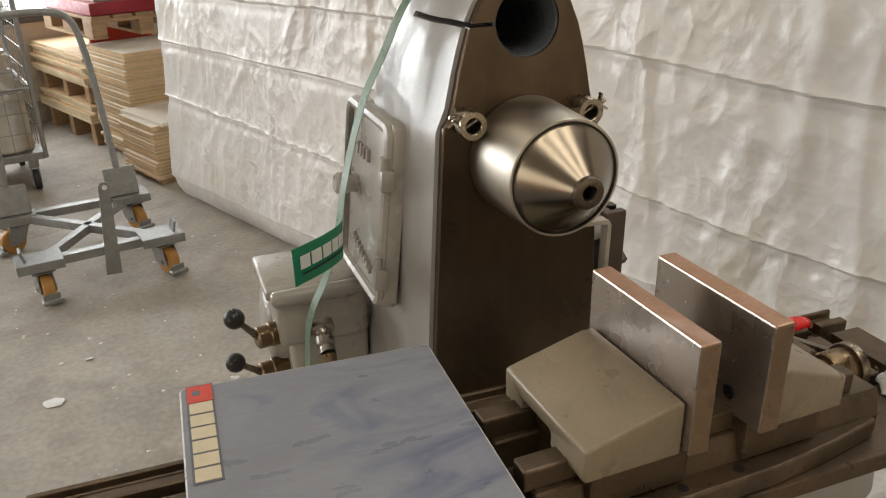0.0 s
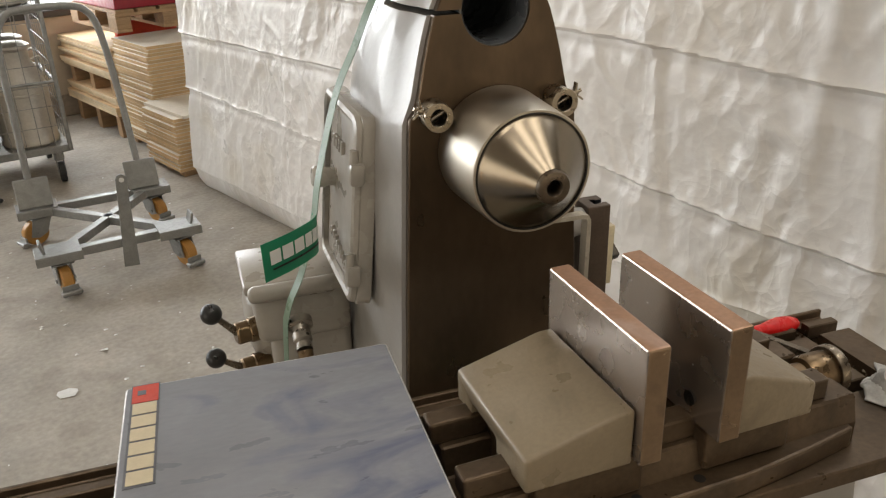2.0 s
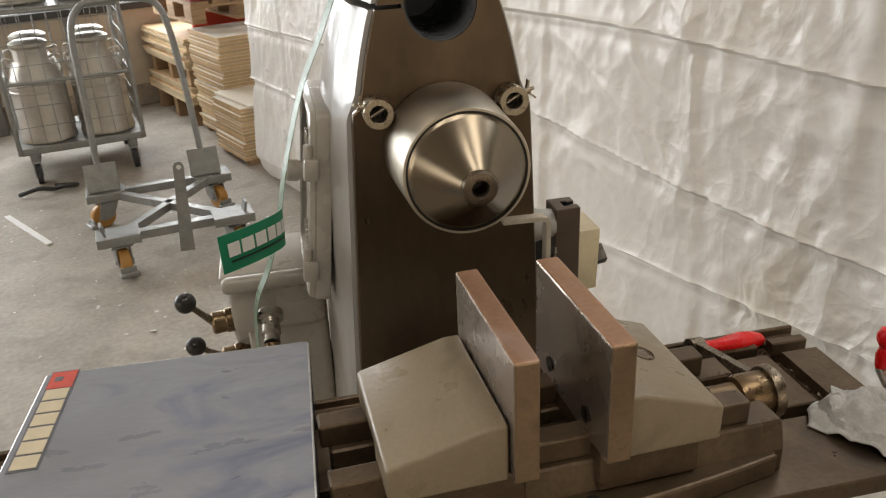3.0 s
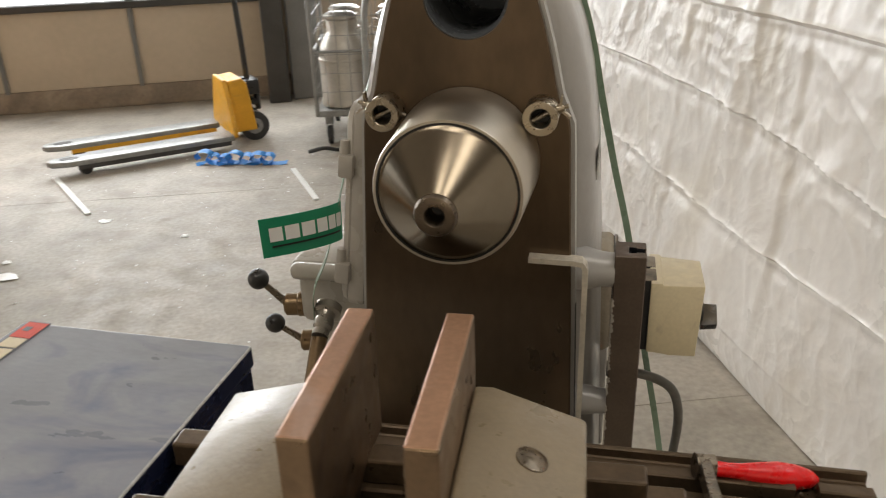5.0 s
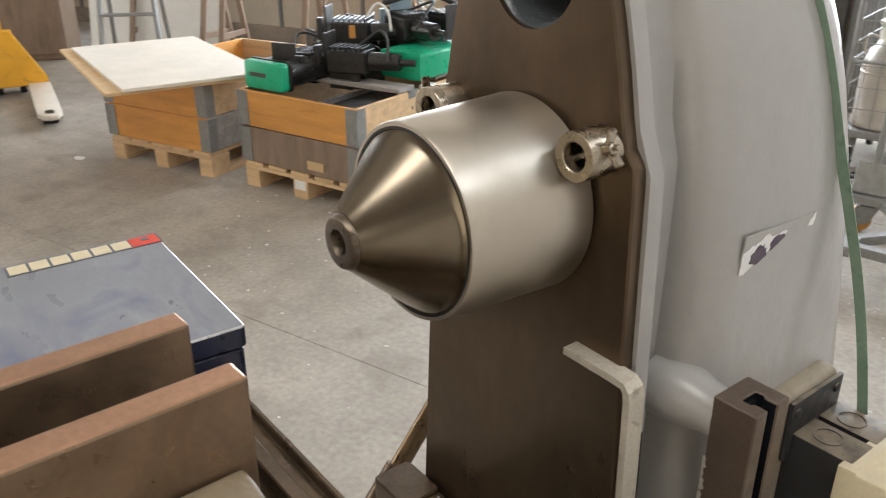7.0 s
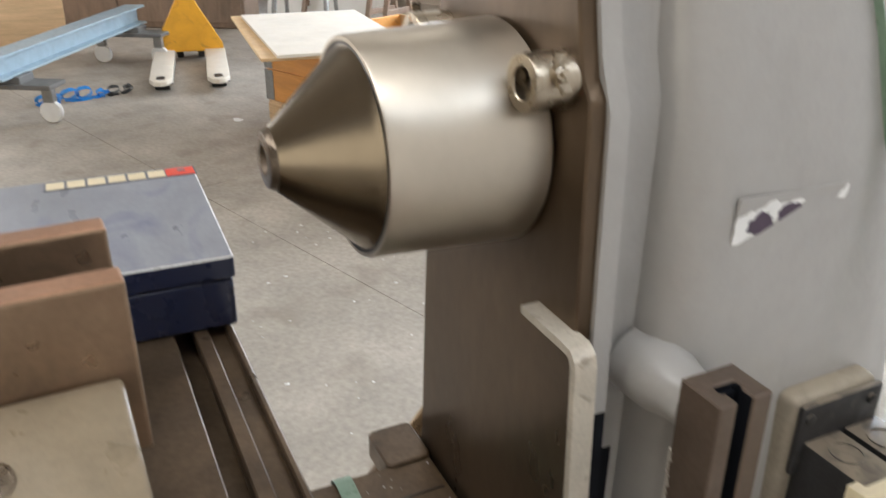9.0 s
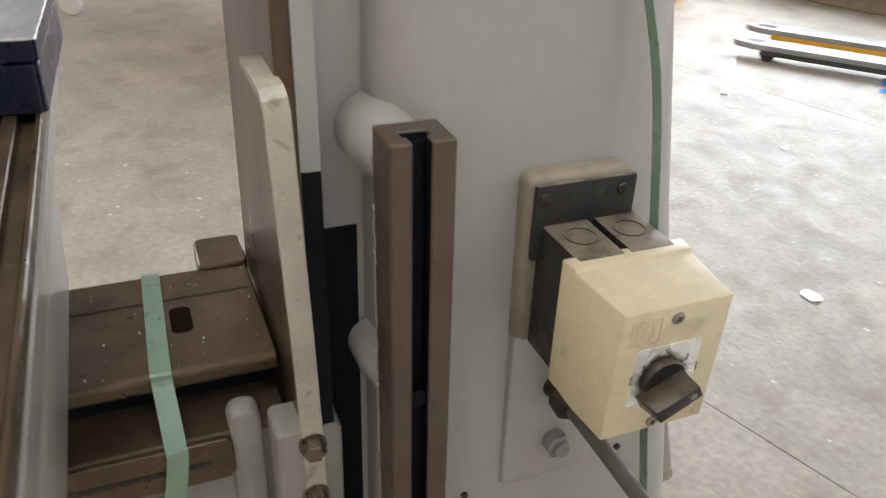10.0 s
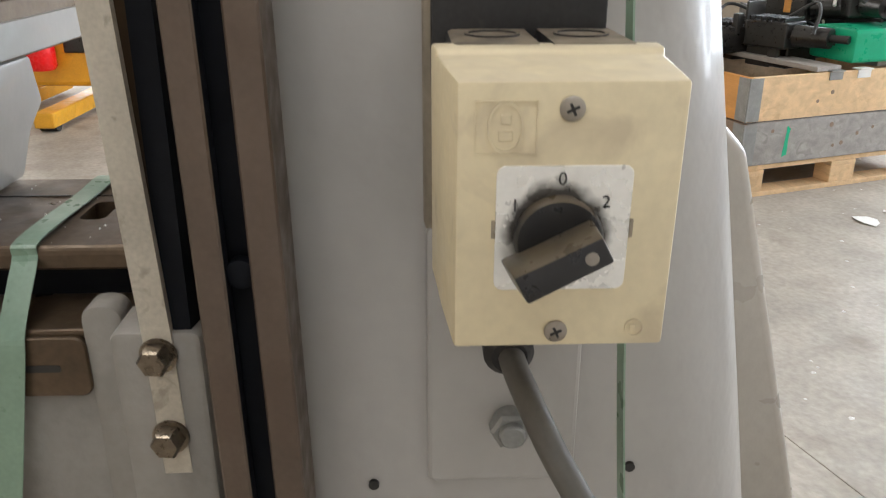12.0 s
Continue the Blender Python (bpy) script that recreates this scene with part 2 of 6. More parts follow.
PURPLE = mat("torn_purple_print", (0.055, 0.03, 0.06), 0.4, 0, 0.2, 40, 0.1, 0.05, 200)
DAYLIGHT = glow("daylight_outside", (0.95, 0.98, 1.0), 2.2)


def crumple(m, amount):
    """Adds sharp facet creases to a sheet material: cones of two cell sizes, fading in patches."""
    nt = m.node_tree
    n, l = nt.nodes, nt.links
    bump = [q for q in n if q.type == "BUMP"][0]
    co = n.new("ShaderNodeTexCoord")
    warp = n.new("ShaderNodeTexNoise")
    warp.inputs["Scale"].default_value, warp.inputs["Detail"].default_value = 2.5, 3.0
    l.new(co.outputs["Object"], warp.inputs["Vector"])
    mixed = n.new("ShaderNodeVectorMath")
    mixed.operation = "MULTIPLY_ADD"
    l.new(warp.outputs[1], mixed.inputs[0])
    mixed.inputs[1].default_value = (0.25, 0.25, 0.25)
    l.new(co.outputs["Object"], mixed.inputs[2])
    total = None
    for sc, amp, squash in ((7.0, 1.0, (1, 1.6, 0.7)), (17.0, 0.35, (1, 1.2, 0.9)), (40.0, 0.10, (1, 1, 1))):
        mp = n.new("ShaderNodeMapping")
        mp.inputs["Scale"].default_value = squash
        l.new(mixed.outputs[0], mp.inputs[0])
        v = n.new("ShaderNodeTexVoronoi")
        v.feature = "F1"
        v.inputs["Scale"].default_value = sc
        l.new(mp.outputs[0], v.inputs["Vector"])
        k = n.new("ShaderNodeMath")
        k.operation = "MULTIPLY"
        k.inputs[1].default_value = amp
        l.new(v.outputs["Distance"], k.inputs[0])
        if total is None:
            total = k.outputs[0]
        else:
            s = n.new("ShaderNodeMath")
            l.new(total, s.inputs[0])
            l.new(k.outputs[0], s.inputs[1])
            total = s.outputs[0]
    patch = n.new("ShaderNodeTexNoise")
    patch.inputs["Scale"].default_value, patch.inputs["Detail"].default_value = 1.4, 2.0
    l.new(co.outputs["Object"], patch.inputs["Vector"])
    fade = n.new("ShaderNodeMapRange")
    fade.inputs[1].default_value, fade.inputs[2].default_value, fade.inputs[3].default_value = 0.38, 0.62, 0.15
    l.new(patch.outputs[0], fade.inputs[0])
    out = n.new("ShaderNodeMath")
    out.operation = "MULTIPLY"
    l.new(total, out.inputs[0])
    l.new(fade.outputs[0], out.inputs[1])
    b2 = n.new("ShaderNodeBump")
    b2.inputs["Strength"].default_value, b2.inputs["Distance"].default_value = amount, 0.022
    l.new(out.outputs[0], b2.inputs["Height"])
    l.new(bump.outputs[0], b2.inputs["Normal"])
    l.new(b2.outputs[0], n["Principled BSDF"].inputs["Normal"])


crumple(TARP, 1.0)


def smudge(m, centre, inner, outer, color, amount):
    """Adds a greasy finger mark round a point: full within inner, gone at outer, broken by noise."""
    nt = m.node_tree
    n, l = nt.nodes, nt.links
    b = n["Principled BSDF"]
    was = b.inputs["Base Color"].links[0].from_socket
    co, far, fade, rough, both, x = (n.new("ShaderNode" + k) for k in ("TexCoord", "VectorMath", "MapRange", "TexNoise", "Math", "Mix"))
    far.operation = "DISTANCE"
    l.new(co.outputs["Object"], far.inputs[0])
    far.inputs[1].default_value = centre
    rough.inputs["Scale"].default_value, rough.inputs["Detail"].default_value = 90.0, 3.0
    l.new(co.outputs["Object"], rough.inputs["Vector"])
    both.operation = "MULTIPLY_ADD"
    l.new(rough.outputs[0], both.inputs[0])
    both.inputs[1].default_value = 0.010
    l.new(far.outputs["Value"], both.inputs[2])
    for k, v in ((1, inner + 0.005), (2, outer + 0.005), (3, amount), (4, 0.0)):
        fade.inputs[k].default_value = v
    l.new(both.outputs[0], fade.inputs[0])
    x.data_type = "RGBA"
    l.new(fade.outputs[0], x.inputs[0])
    l.new(was, x.inputs[6])
    x.inputs[7].default_value = (*color, 1)
    l.new(x.outputs[2], b.inputs["Base Color"])


smudge(PLATE, (0.282, 0.2425, 1.0165), 0.0160, 0.0205, (0.035, 0.03, 0.025), 0.95)


# ---- mesh helpers ----
def part(name, bm, material, parent, label="", smooth=False):
    me = bpy.data.meshes.new(name)
    bmesh.ops.recalc_face_normals(bm, faces=bm.faces)
    bm.to_mesh(me)
    bm.free()
    mats = material if isinstance(material, (list, tuple)) else [material]
    for m in mats:
        me.materials.append(m)
    if smooth:
        for p in me.polygons:
            p.use_smooth = True
        me.set_sharp_from_angle(angle=radians(38))
    ob = new(name, me)
    if parent is not None:
        ob.parent = parent
    if label:
        tagged(ob, label)
    return ob


def thing(name, label, category, m=None, group="", kind=""):
    ob = new(name)
    ob.empty_display_size = 0.05
    if m is not None:
        ob.matrix_world = m
    return tagged(ob, label, category, group, kind)


def bevel(bm, edges, width, segments=2):
    if width > 0 and edges:
        bmesh.ops.bevel(bm, geom=edges, offset=width, segments=segments, profile=0.5, affect="EDGES", clamp_overlap=True)


def add_box(bm, c, s, bev=0.0, seg=2, turn=None):
    """A box with centre c and sizes s, turned by the matrix turn about its centre, with rounded edges."""
    b2 = bmesh.new()
    bmesh.ops.create_cube(b2, size=1.0)
    bmesh.ops.scale(b2, vec=s, verts=b2.verts)
    bevel(b2, b2.edges[:], bev, seg)
    m = Matrix.Translation(c)
    if turn is not None:
        m = m @ turn
    b2.transform(m)
    join(bm, b2)
    return bm


def join(bm, b2):
    me = bpy.data.meshes.new("join")
    b2.to_mesh(me)
    b2.free()
    bm.from_mesh(me)
    bpy.data.meshes.remove(me)


def box(c, s, bev=0.0, seg=2, turn=None):
    return add_box(bmesh.new(), c, s, bev, seg, turn)


def frame_of(d):
    return Vector(d).to_track_quat("Z", "Y").to_matrix()


def add_lathe(bm, p, d, profile, seg=32, cap=True):
    """Turns (radius, height) pairs about the axis d through p."""
    q = frame_of(d)
    p = Vector(p)
    rings = []
    for r, h in profile:
        ring = []
        for k in range(seg):
            a = 2 * math.pi * k / seg
            ring.append(bm.verts.new(p + q @ Vector((r * math.cos(a), r * math.sin(a), h))))
        rings.append(ring)
    for a, b in zip(rings, rings[1:]):
        for k in range(seg):
            bm.faces.new((a[k], a[(k + 1) % seg], b[(k + 1) % seg], b[k]))
    if cap:
        bm.faces.new(rings[0][::-1])
        bm.faces.new(rings[-1])
    return bm


def lathe(p, d, profile, seg=32, cap=True):
    return add_lathe(bmesh.new(), p, d, profile, seg, cap)


def add_rod(bm, a, b, r, r2=None, seg=16):
    a, b = Vector(a), Vector(b)
    return add_lathe(bm, a, b - a, [(r, 0), (r if r2 is None else r2, (b - a).length)], seg)


def rod(a, b, r, r2=None, seg=16):
    return add_rod(bmesh.new(), a, b, r, r2, seg)


def curve_points(pts, steps=6):
    """Catmull-Rom points through pts."""
    p = [Vector(v) for v in pts]
    p = [2 * p[0] - p[1]] + p + [2 * p[-1] - p[-2]]
    out = []
    for k in range(1, len(p) - 2):
        for j in range(steps):
            t = j / steps
            out.append(0.5 * ((2 * p[k]) + (p[k + 1] - p[k - 1]) * t + (2 * p[k - 1] - 5 * p[k] + 4 * p[k + 1] - p[k + 2]) * t * t
                              + (3 * p[k] - p[k - 1] - 3 * p[k + 1] + p[k + 2]) * t ** 3))
    return out + [p[-2]]


def add_sweep(bm, pts, section, up=(0, 0, 1), closed=True):
    """Sweeps a closed section, points (side, up), along pts."""
    pts = [Vector(p) for p in pts]
    rings = []
    for k, p in enumerate(pts):
        d = (pts[min(k + 1, len(pts) - 1)] - pts[max(k - 1, 0)]).normalized()
        u0 = Vector(up)
        if abs(d.dot(u0)) > 0.95:
            u0 = Vector((0.3, 1, 0.1))
        side = d.cross(u0).normalized()
        top = side.cross(d)
        rings.append([bm.verts.new(p + side * a + top * b) for a, b in section])
    m = len(section)
    for a, b in zip(rings, rings[1:]):
        for k in range(m):
            bm.faces.new((a[k], a[(k + 1) % m], b[(k + 1) % m], b[k]))
    bm.faces.new(rings[0][::-1])
    bm.faces.new(rings[-1])
    return bm


def circle(r, seg=10):
    return [(r * math.cos(2 * math.pi * k / seg), r * math.sin(2 * math.pi * k / seg)) for k in range(seg)]


def tube(pts, r, seg=10, steps=6, up=(0, 0, 1)):
    return add_sweep(bmesh.new(), curve_points(pts, steps), circle(r, seg), up)


def add_ribbon(bm, pts, width, thick, across):
    """A flat band through pts, width along the fixed direction across."""
    pts = [Vector(p) for p in pts]
    ac = Vector(across).normalized()
    rings = []
    for k, p in enumerate(pts):
        d = (pts[min(k + 1, len(pts) - 1)] - pts[max(k - 1, 0)]).normalized()
        w = (ac - d * ac.dot(d)).normalized()
        nrm = d.cross(w)
        rings.append([bm.verts.new(p + w * a * width / 2 + nrm * b * thick / 2) for a, b in ((-1, -1), (1, -1), (1, 1), (-1, 1))])
    for a, b in zip(rings, rings[1:]):
        for k in range(4):
            bm.faces.new((a[k], a[(k + 1) % 4], b[(k + 1) % 4], b[k]))
    bm.faces.new(rings[0][::-1])
    bm.faces.new(rings[-1])
    return bm


def add_prism(bm, outline, axis, lo, hi, bev=0.0, seg=2):
    """Extrudes an outline of two coordinates along axis x, y or z from lo to hi."""
    b2 = bmesh.new()
    k = "xyz".index(axis)

    def at(p, v):
        c = list(p)
        c.insert(k, v)
        return c

    a = [b2.verts.new(at(p, lo)) for p in outline]
    b = [b2.verts.new(at(p, hi)) for p in outline]
    m = len(outline)
    b2.faces.new(a[::-1])
    b2.faces.new(b)
    for j in range(m):
        b2.faces.new((a[j], a[(j + 1) % m], b[(j + 1) % m], b[j]))
    bmesh.ops.recalc_face_normals(b2, faces=b2.faces)
    bevel(b2, [e for e in b2.edges if e.calc_face_angle(0) > 0.5], bev, seg)
    join(bm, b2)
    return bm


def prism(outline, axis, lo, hi, bev=0.0, seg=2):
    return add_prism(bmesh.new(), outline, axis, lo, hi, bev, seg)


def rounded(x0, y0, x1, y1, r, seg=5):
    """The outline of a rounded rectangle."""
    out = []
    for cx, cy, a0 in ((x1 - r, y1 - r, 0), (x0 + r, y1 - r, 90), (x0 + r, y0 + r, 180), (x1 - r, y0 + r, 270)):
        for k in range(seg + 1):
            a = radians(a0 + 90 * k / seg)
            out.append((cx + r * math.cos(a), cy + r * math.sin(a)))
    return out


def cut(ob, cutter):
    """Takes the closed shape cutter out of a mesh object for good."""
    me = bpy.data.meshes.new("cutter")
    bmesh.ops.recalc_face_normals(cutter, faces=cutter.faces)
    cutter.to_mesh(me)
    cutter.free()
    c = new("cutter", me)
    mod = ob.modifiers.new("cut", "BOOLEAN")
    mod.operation, mod.object, mod.solver = "DIFFERENCE", c, "EXACT"
    bpy.context.view_layer.update()
    dg = bpy.context.evaluated_depsgraph_get()
    made = bpy.data.meshes.new_from_object(ob.evaluated_get(dg))
    ob.modifiers.clear()
    old = ob.data
    ob.data = made
    made.name = old.name
    bpy.data.objects.remove(c)
    bpy.data.meshes.remove(old)
    bpy.data.meshes.remove(me)
    return ob


def hex_head(bm, p, d, across, height, hole=0.0):
    add_lathe(bm, p, d, [(across * 0.577, 0), (across * 0.577, height * 0.8), (across * 0.48, height)], 6)
    return bm


# ---- the hall ----
def hall_box(name, c, s, material, kind="structure", label="", category="", bev=0.0, parent=None):
    ob = part(name, box((0, 0, 0), s, bev), material, parent)
    ob.matrix_world = HALL @ Matrix.Translation(c)
    if parent is None:
        tagged(ob, label, category, "", kind)
    return ob


floor = hall_box("floor", (-2.6, 0.4, -0.055), (16.6, 13.6, 0.1), KERB, label="grey worn concrete floor of a workshop hall", category="floor")
U_JOINTS = (-11.6, -7.21, -3.21, 6.4)
V_JOINTS = (-7.2, -3.44, -1.06, 1.325, 3.706, 8.0)
for a, b in zip(U_JOINTS, U_JOINTS[1:]):
    for c, d in zip(V_JOINTS, V_JOINTS[1:]):
        slab = part("slab", box(((a + b) / 2, (c + d) / 2, -0.006), (b - a - 0.0022, d - c - 0.0022, 0.012), 0.0012, 1), CONCRETE, floor)
        slab.matrix_world = HALL @ pose(0, 0, 0, 0, 0, -5)

# the north wall: dirty kerb, panels, window band, wall above
WV = 6.16
hall_box("wall_kerb", (-3.0, WV + 0.15, 0.085), (15.6, 0.34, 0.17), KERB, label="dirty concrete kerb under the panel wall", category="kerb", bev=0.01)
wall_n = thing("wall_north", "beige panel wall with dark posts under a window band", "wall", HALL, kind="structure")
for k in range(14):
    u = -0.27 - 1.02 * k if k < 10 else -0.27 + 1.02 * (k - 9)
    part("post", box((u, WV - 0.008, 0.47), (0.034, 0.05, 0.62), 0.004), DARKGREY, wall_n)
    part("panel", box((u - 0.51, WV + 0.02, 0.47), (1.0, 0.05, 0.60), 0.004), PANEL, wall_n)
    part("mullion", box((u, WV + 0.05, 1.75), (0.05, 0.07, 1.9), 0.004), DARKFRAME, wall_n)
part("sill", box((-3.0, WV + 0.0, 0.80), (15.6, 0.10, 0.05), 0.006), DARKFRAME, wall_n)
part("transom", box((-3.0, WV + 0.03, 2.72), (15.6, 0.10, 0.06), 0.006), DARKFRAME, wall_n)
part("upper_wall", box((-3.0, WV + 0.08, 3.85), (15.6, 0.12, 2.2), 0.0), WALL, wall_n)
back = hall_box("backdrop", (-3.0, WV + 1.2, 1.9), (18.0, 0.02, 3.4), DAYLIGHT, label="bright overcast daylight outside the windows", category="backdrop")
hall_box("wall_south", (-2.6, -6.3, 2.45), (16.4, 0.2, 5.1), WALL, label="plain painted hall wall", category="wall")
hall_box("wall_east", (5.3, 0.1, 2.45), (0.2, 12.4, 5.1), WALL, label="plain painted hall wall", category="wall")
wall_w = hall_box("wall_west", (-10.3, 0.1, 2.45), (0.2, 12.4, 5.1), WALL, label="plain painted west wall of the hall", category="wall")
hall_box("ceiling", (-2.6, 0.1, 5.05), (16.4, 13.0, 0.12), ROOF, label="brown sheet roof of the hall", category="ceiling")
hall_box("pillar_1", (-0.20, WV - 0.20, 1.7), (0.17, 0.2, 3.4), DARKFRAME, label="black steel pillar at the panel wall", category="pillar", bev=0.01)
hall_box("pillar_2", (0.03, WV - 0.14, 1.7), (0.24, 0.16, 3.4), DARKGREY, label="dark grey boarded pillar at the panel wall", category="pillar", bev=0.01)

# ---- the tarpaulin-covered partition ----
TARP_U = 1.25
CREASES = (0.14, 0.555, 0.895, 1.17, 1.52, 1.86)


def smooth(x):
    x = min(1.0, max(0.0, x))
    return x * x * (3 - 2 * x)


def fold_line(k, v):
    """Height of the k-th level fold at v."""
    base = (0.14, 0.50 + 0.09 * smooth((v - 1.0) / 2), 0.73 + 0.17 * smooth((v + 0.1) / 1.9), 1.13 + 0.05 * smooth(v), 1.53, 1.90)[k]
    return base + 0.010 * math.sin(1.3 * v + 2.1 * k) + 0.006 * noise.noise((v * 1.3, k * 3.3, 0.5))


def fold_height(v, z):
    """How far the sheet stands out: level creases, sagging folds and crumples."""
    h = 0.0
    for k in range(len(CREASES)):
        d = z - fold_line(k, v)
        keep = 0.85 + 0.35 * noise.noise((v * 0.9, k * 5.1, 2.5))
        if k == 0:
            keep *= smooth((v - 0.7) / 1.0)
        h += keep * (0.015 * math.exp(-abs(d) / (0.070 if d > 0 else 0.009)) + 0.008 * math.exp(-abs(d) / 0.005) - 0.010 * math.exp(-((d + 0.035) / 0.025) ** 2) - 0.008 * math.exp(-((d + 0.012) / 0.007) ** 2))
    h += 0.026 * noise.fractal(Vector((v * 0.8, z * 0.9, 3.1)), 1.0, 2.0, 2)
    # upright pressed folds, soft folds and patches of sharp crumple
    for k in range(9):
        d = v - (3.25 - 0.66 * k + 0.05 * math.sin(2.3 * z + k) + 0.04 * noise.noise((z * 1.7, k * 4.1, 6.0)))
        if abs(d) < 0.3:
            h += (0.6 + 0.6 * noise.noise((z * 1.1, k * 2.7, 4.0))) * (0.012 * math.exp(-abs(d) / (0.045 if d > 0 else 0.014)) - 0.006 * math.exp(-((d + 0.03) / 0.02) ** 2))
    h += 0.010 * max(0.0, 1 - 5.0 * abs(noise.noise((v * 1.9 + 0.12 * z, z * 0.55, 1.0)))) + 0.008 * max(0.0, 1 - 6.0 * abs(noise.noise((v * 2.2 + 0.5 * z, z * 1.5, 17.0)))) + 0.005 * max(0.0, 1 - 7.0 * abs(noise.noise((v * 4.1 - 0.9 * z, z * 3.0, 23.0))))
    patch = max(0.0, 0.25 + 0.3 * smooth(1.2 - v) + noise.noise((v * 1.1, z * 1.3, 31.0)))
    for s, amp, k in ((6.0, 0.008, 5.0), (13.0, 0.007, 9.0), (26.0, 0.0030, 14.0)):
        h += amp * patch * (1 - 2.8 * abs(noise.noise((v * s, z * s * 0.55, k))))
    return h


def tarp_sheet():
    bm = bmesh.new()
    nv, nz = 700, 460
    v0, v1, top = -4.6, 3.84, 2.35
    grid = []
    for i in range(nv + 1):
        v = v0 + (v1 - v0) * (i / nv) ** 0.7
        row = []
        for j in range(nz + 1):
            z = top * (j / nz)
            out = fold_height(v, z)
            # the lower hem curls under, the far end rounds back
            foot = max(0.0, 1 - z / 0.16)
            end = max(0.0, 1 - (v1 - v) / 0.12)
            u = TARP_U - out * (0.25 + 0.65 * smooth(z / 0.35)) - (0.030 * smooth((v - 0.3) / 1.5) - 0.012) * (1 - smooth(z / 0.6)) + 0.06 * foot ** 2 * smooth((v - 0.6) / 1.4) + 0.16 * end ** 2 + 0.035 * (z - 1.0)
            row.append(bm.verts.new((u, v + 0.01 * noise.noise((v * 2, z * 3, 7.7)) - 0.03 * end * z, z + 0.004)))
        grid.append(row)
    for i in range(nv):
        for j in range(nz):
            bm.faces.new((grid[i][j], grid[i + 1][j], grid[i + 1][j + 1], grid[i][j + 1]))
    return bm


tarp = thing("covered_partition", "long partition covered by a creased white tarpaulin", "partition", HALL)
part("tarpaulin", tarp_sheet(), TARP, tarp, "creased white tarpaulin", smooth=True)
part("core", box((TARP_U + 0.47, -0.45, 1.25), (0.46, 8.1, 2.46), 0.02), WALL, tarp, "plain boarding under the sheet")

# ---- the milling machine ----
mill = thing("milling_machine", "grey horizontal milling machine with oily brown steel front and capped spindle", "milling machine")
YF = 0.03                  # front plane of the column
SX, SZ = 0.002, 1.292      # spindle axis
BORE = (0.003, 1.459, 0.043)

FACE_W = ((0.60, 0.146), (0.90, 0.133), (1.10, 0.123), (1.325, 0.110), (1.337, 0.1085), (1.348, 0.100), (1.370, 0.0945), (1.400, 0.0885), (1.430, 0.081),
          (1.455, 0.0735), (1.480, 0.062), (1.500, 0.049), (1.515, 0.034), (1.523, 0.015))
FACE_R = ((0.60, 0.128), (0.90, 0.123), (1.10, 0.118)) + FACE_W[3:]
BODY_W = ((0.55, 0.165), (0.75, 0.158), (0.92, 0.152), (1.06, 0.147), (1.16, 0.142), (1.29, 0.134), (1.36, 0.124), (1.41, 0.113), (1.445, 0.100), (1.475, 0.084), (1.50, 0.066),
          (1.52, 0.045), (1.532, 0.018))
BODY_B = ((0.55, 0.45), (0.80, 0.412), (1.06, 0.370), (1.27, 0.340), (1.38, 0.318), (1.53, 0.290))


def along(table, z):
    return float(np.interp(z, [r[0] for r in table], [r[1] for r in table]))


def column_body():
    bm = bmesh.new()
    rings = []
    for z in [0.55 + 0.03 * k for k in range(29)] + [1.405, 1.42, 1.435, 1.45, 1.465, 1.48, 1.492, 1.504, 1.515, 1.524, 1.530]:
        w, b = along(BODY_W, z), along(BODY_B, z)
        fw = min(along(FACE_W, z) + 0.006, w)
        half = [(fw, YF + 0.012), (fw + 0.15 * (w - fw), YF + 0.032), (fw + 0.45 * (w - fw), YF + 0.050), (fw + 0.85 * (w - fw), YF + 0.066), (w, YF + 0.085),
                (w + 0.003, YF + 0.16)]
        r = min(0.075, w * 0.8)
        half += [(w + 0.002 - r + r * math.cos(a), b - r + r * math.sin(a)) for a in [radians(q) for q in (0, 15, 30, 45, 60, 75, 90)]]
        g = along(((0.5, 0.034), (1.0, 0.030), (1.14, 0.026), (1.22, 0.022), (1.34, 0.018), (1.42, 0.008), (1.47, 0.001)), z)
        fr = min(along(FACE_R, z) + 0.004, w)
        cx = fr - g + 0.003
        right = [(fr, YF + 0.012), (fr + 0.0008, YF + 0.017), (fr + 0.0008, YF + 0.026), (fr - g, YF + 0.031), (fr - g, YF + 0.058)]
        right += [(cx + (w - cx) * math.sin(a), YF + 0.104 - 0.042 * math.cos(a)) for a in [radians(q) for q in (0, 18, 36, 54, 72, 90)]] + half[5:]
        ring = [(x, y) for x, y in right] + [(-x, y) for x, y in half[1:][::-1]] + [(-half[0][0], half[0][1])]
        rings.append([bm.verts.new((x, y, z)) for x, y in ring])
    m = len(rings[0])
    for a, b in zip(rings, rings[1:]):
        for k in range(m):
            f = bm.faces.new((a[k], a[(k + 1) % m], b[(k + 1) % m], b[k]))
            # slideway recess beside the front plate: oil black with the gap's shade put in
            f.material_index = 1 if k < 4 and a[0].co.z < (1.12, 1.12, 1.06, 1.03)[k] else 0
    bm.faces.new(rings[0][::-1])
    bm.faces.new(rings[-1])
    return bm


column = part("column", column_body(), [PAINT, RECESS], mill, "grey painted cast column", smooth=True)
cut(column, rod((BORE[0], 0.0, BORE[1]), (BORE[0], 0.24, BORE[1]), BORE[2] + 0.002, seg=48))
cut(column, box((-0.085, 0.02, BORE[1]), (0.11, 0.30, 0.007)))
for p in column.data.polygons:
    p.use_smooth = True
column.data.set_sharp_from_angle(angle=radians(40))

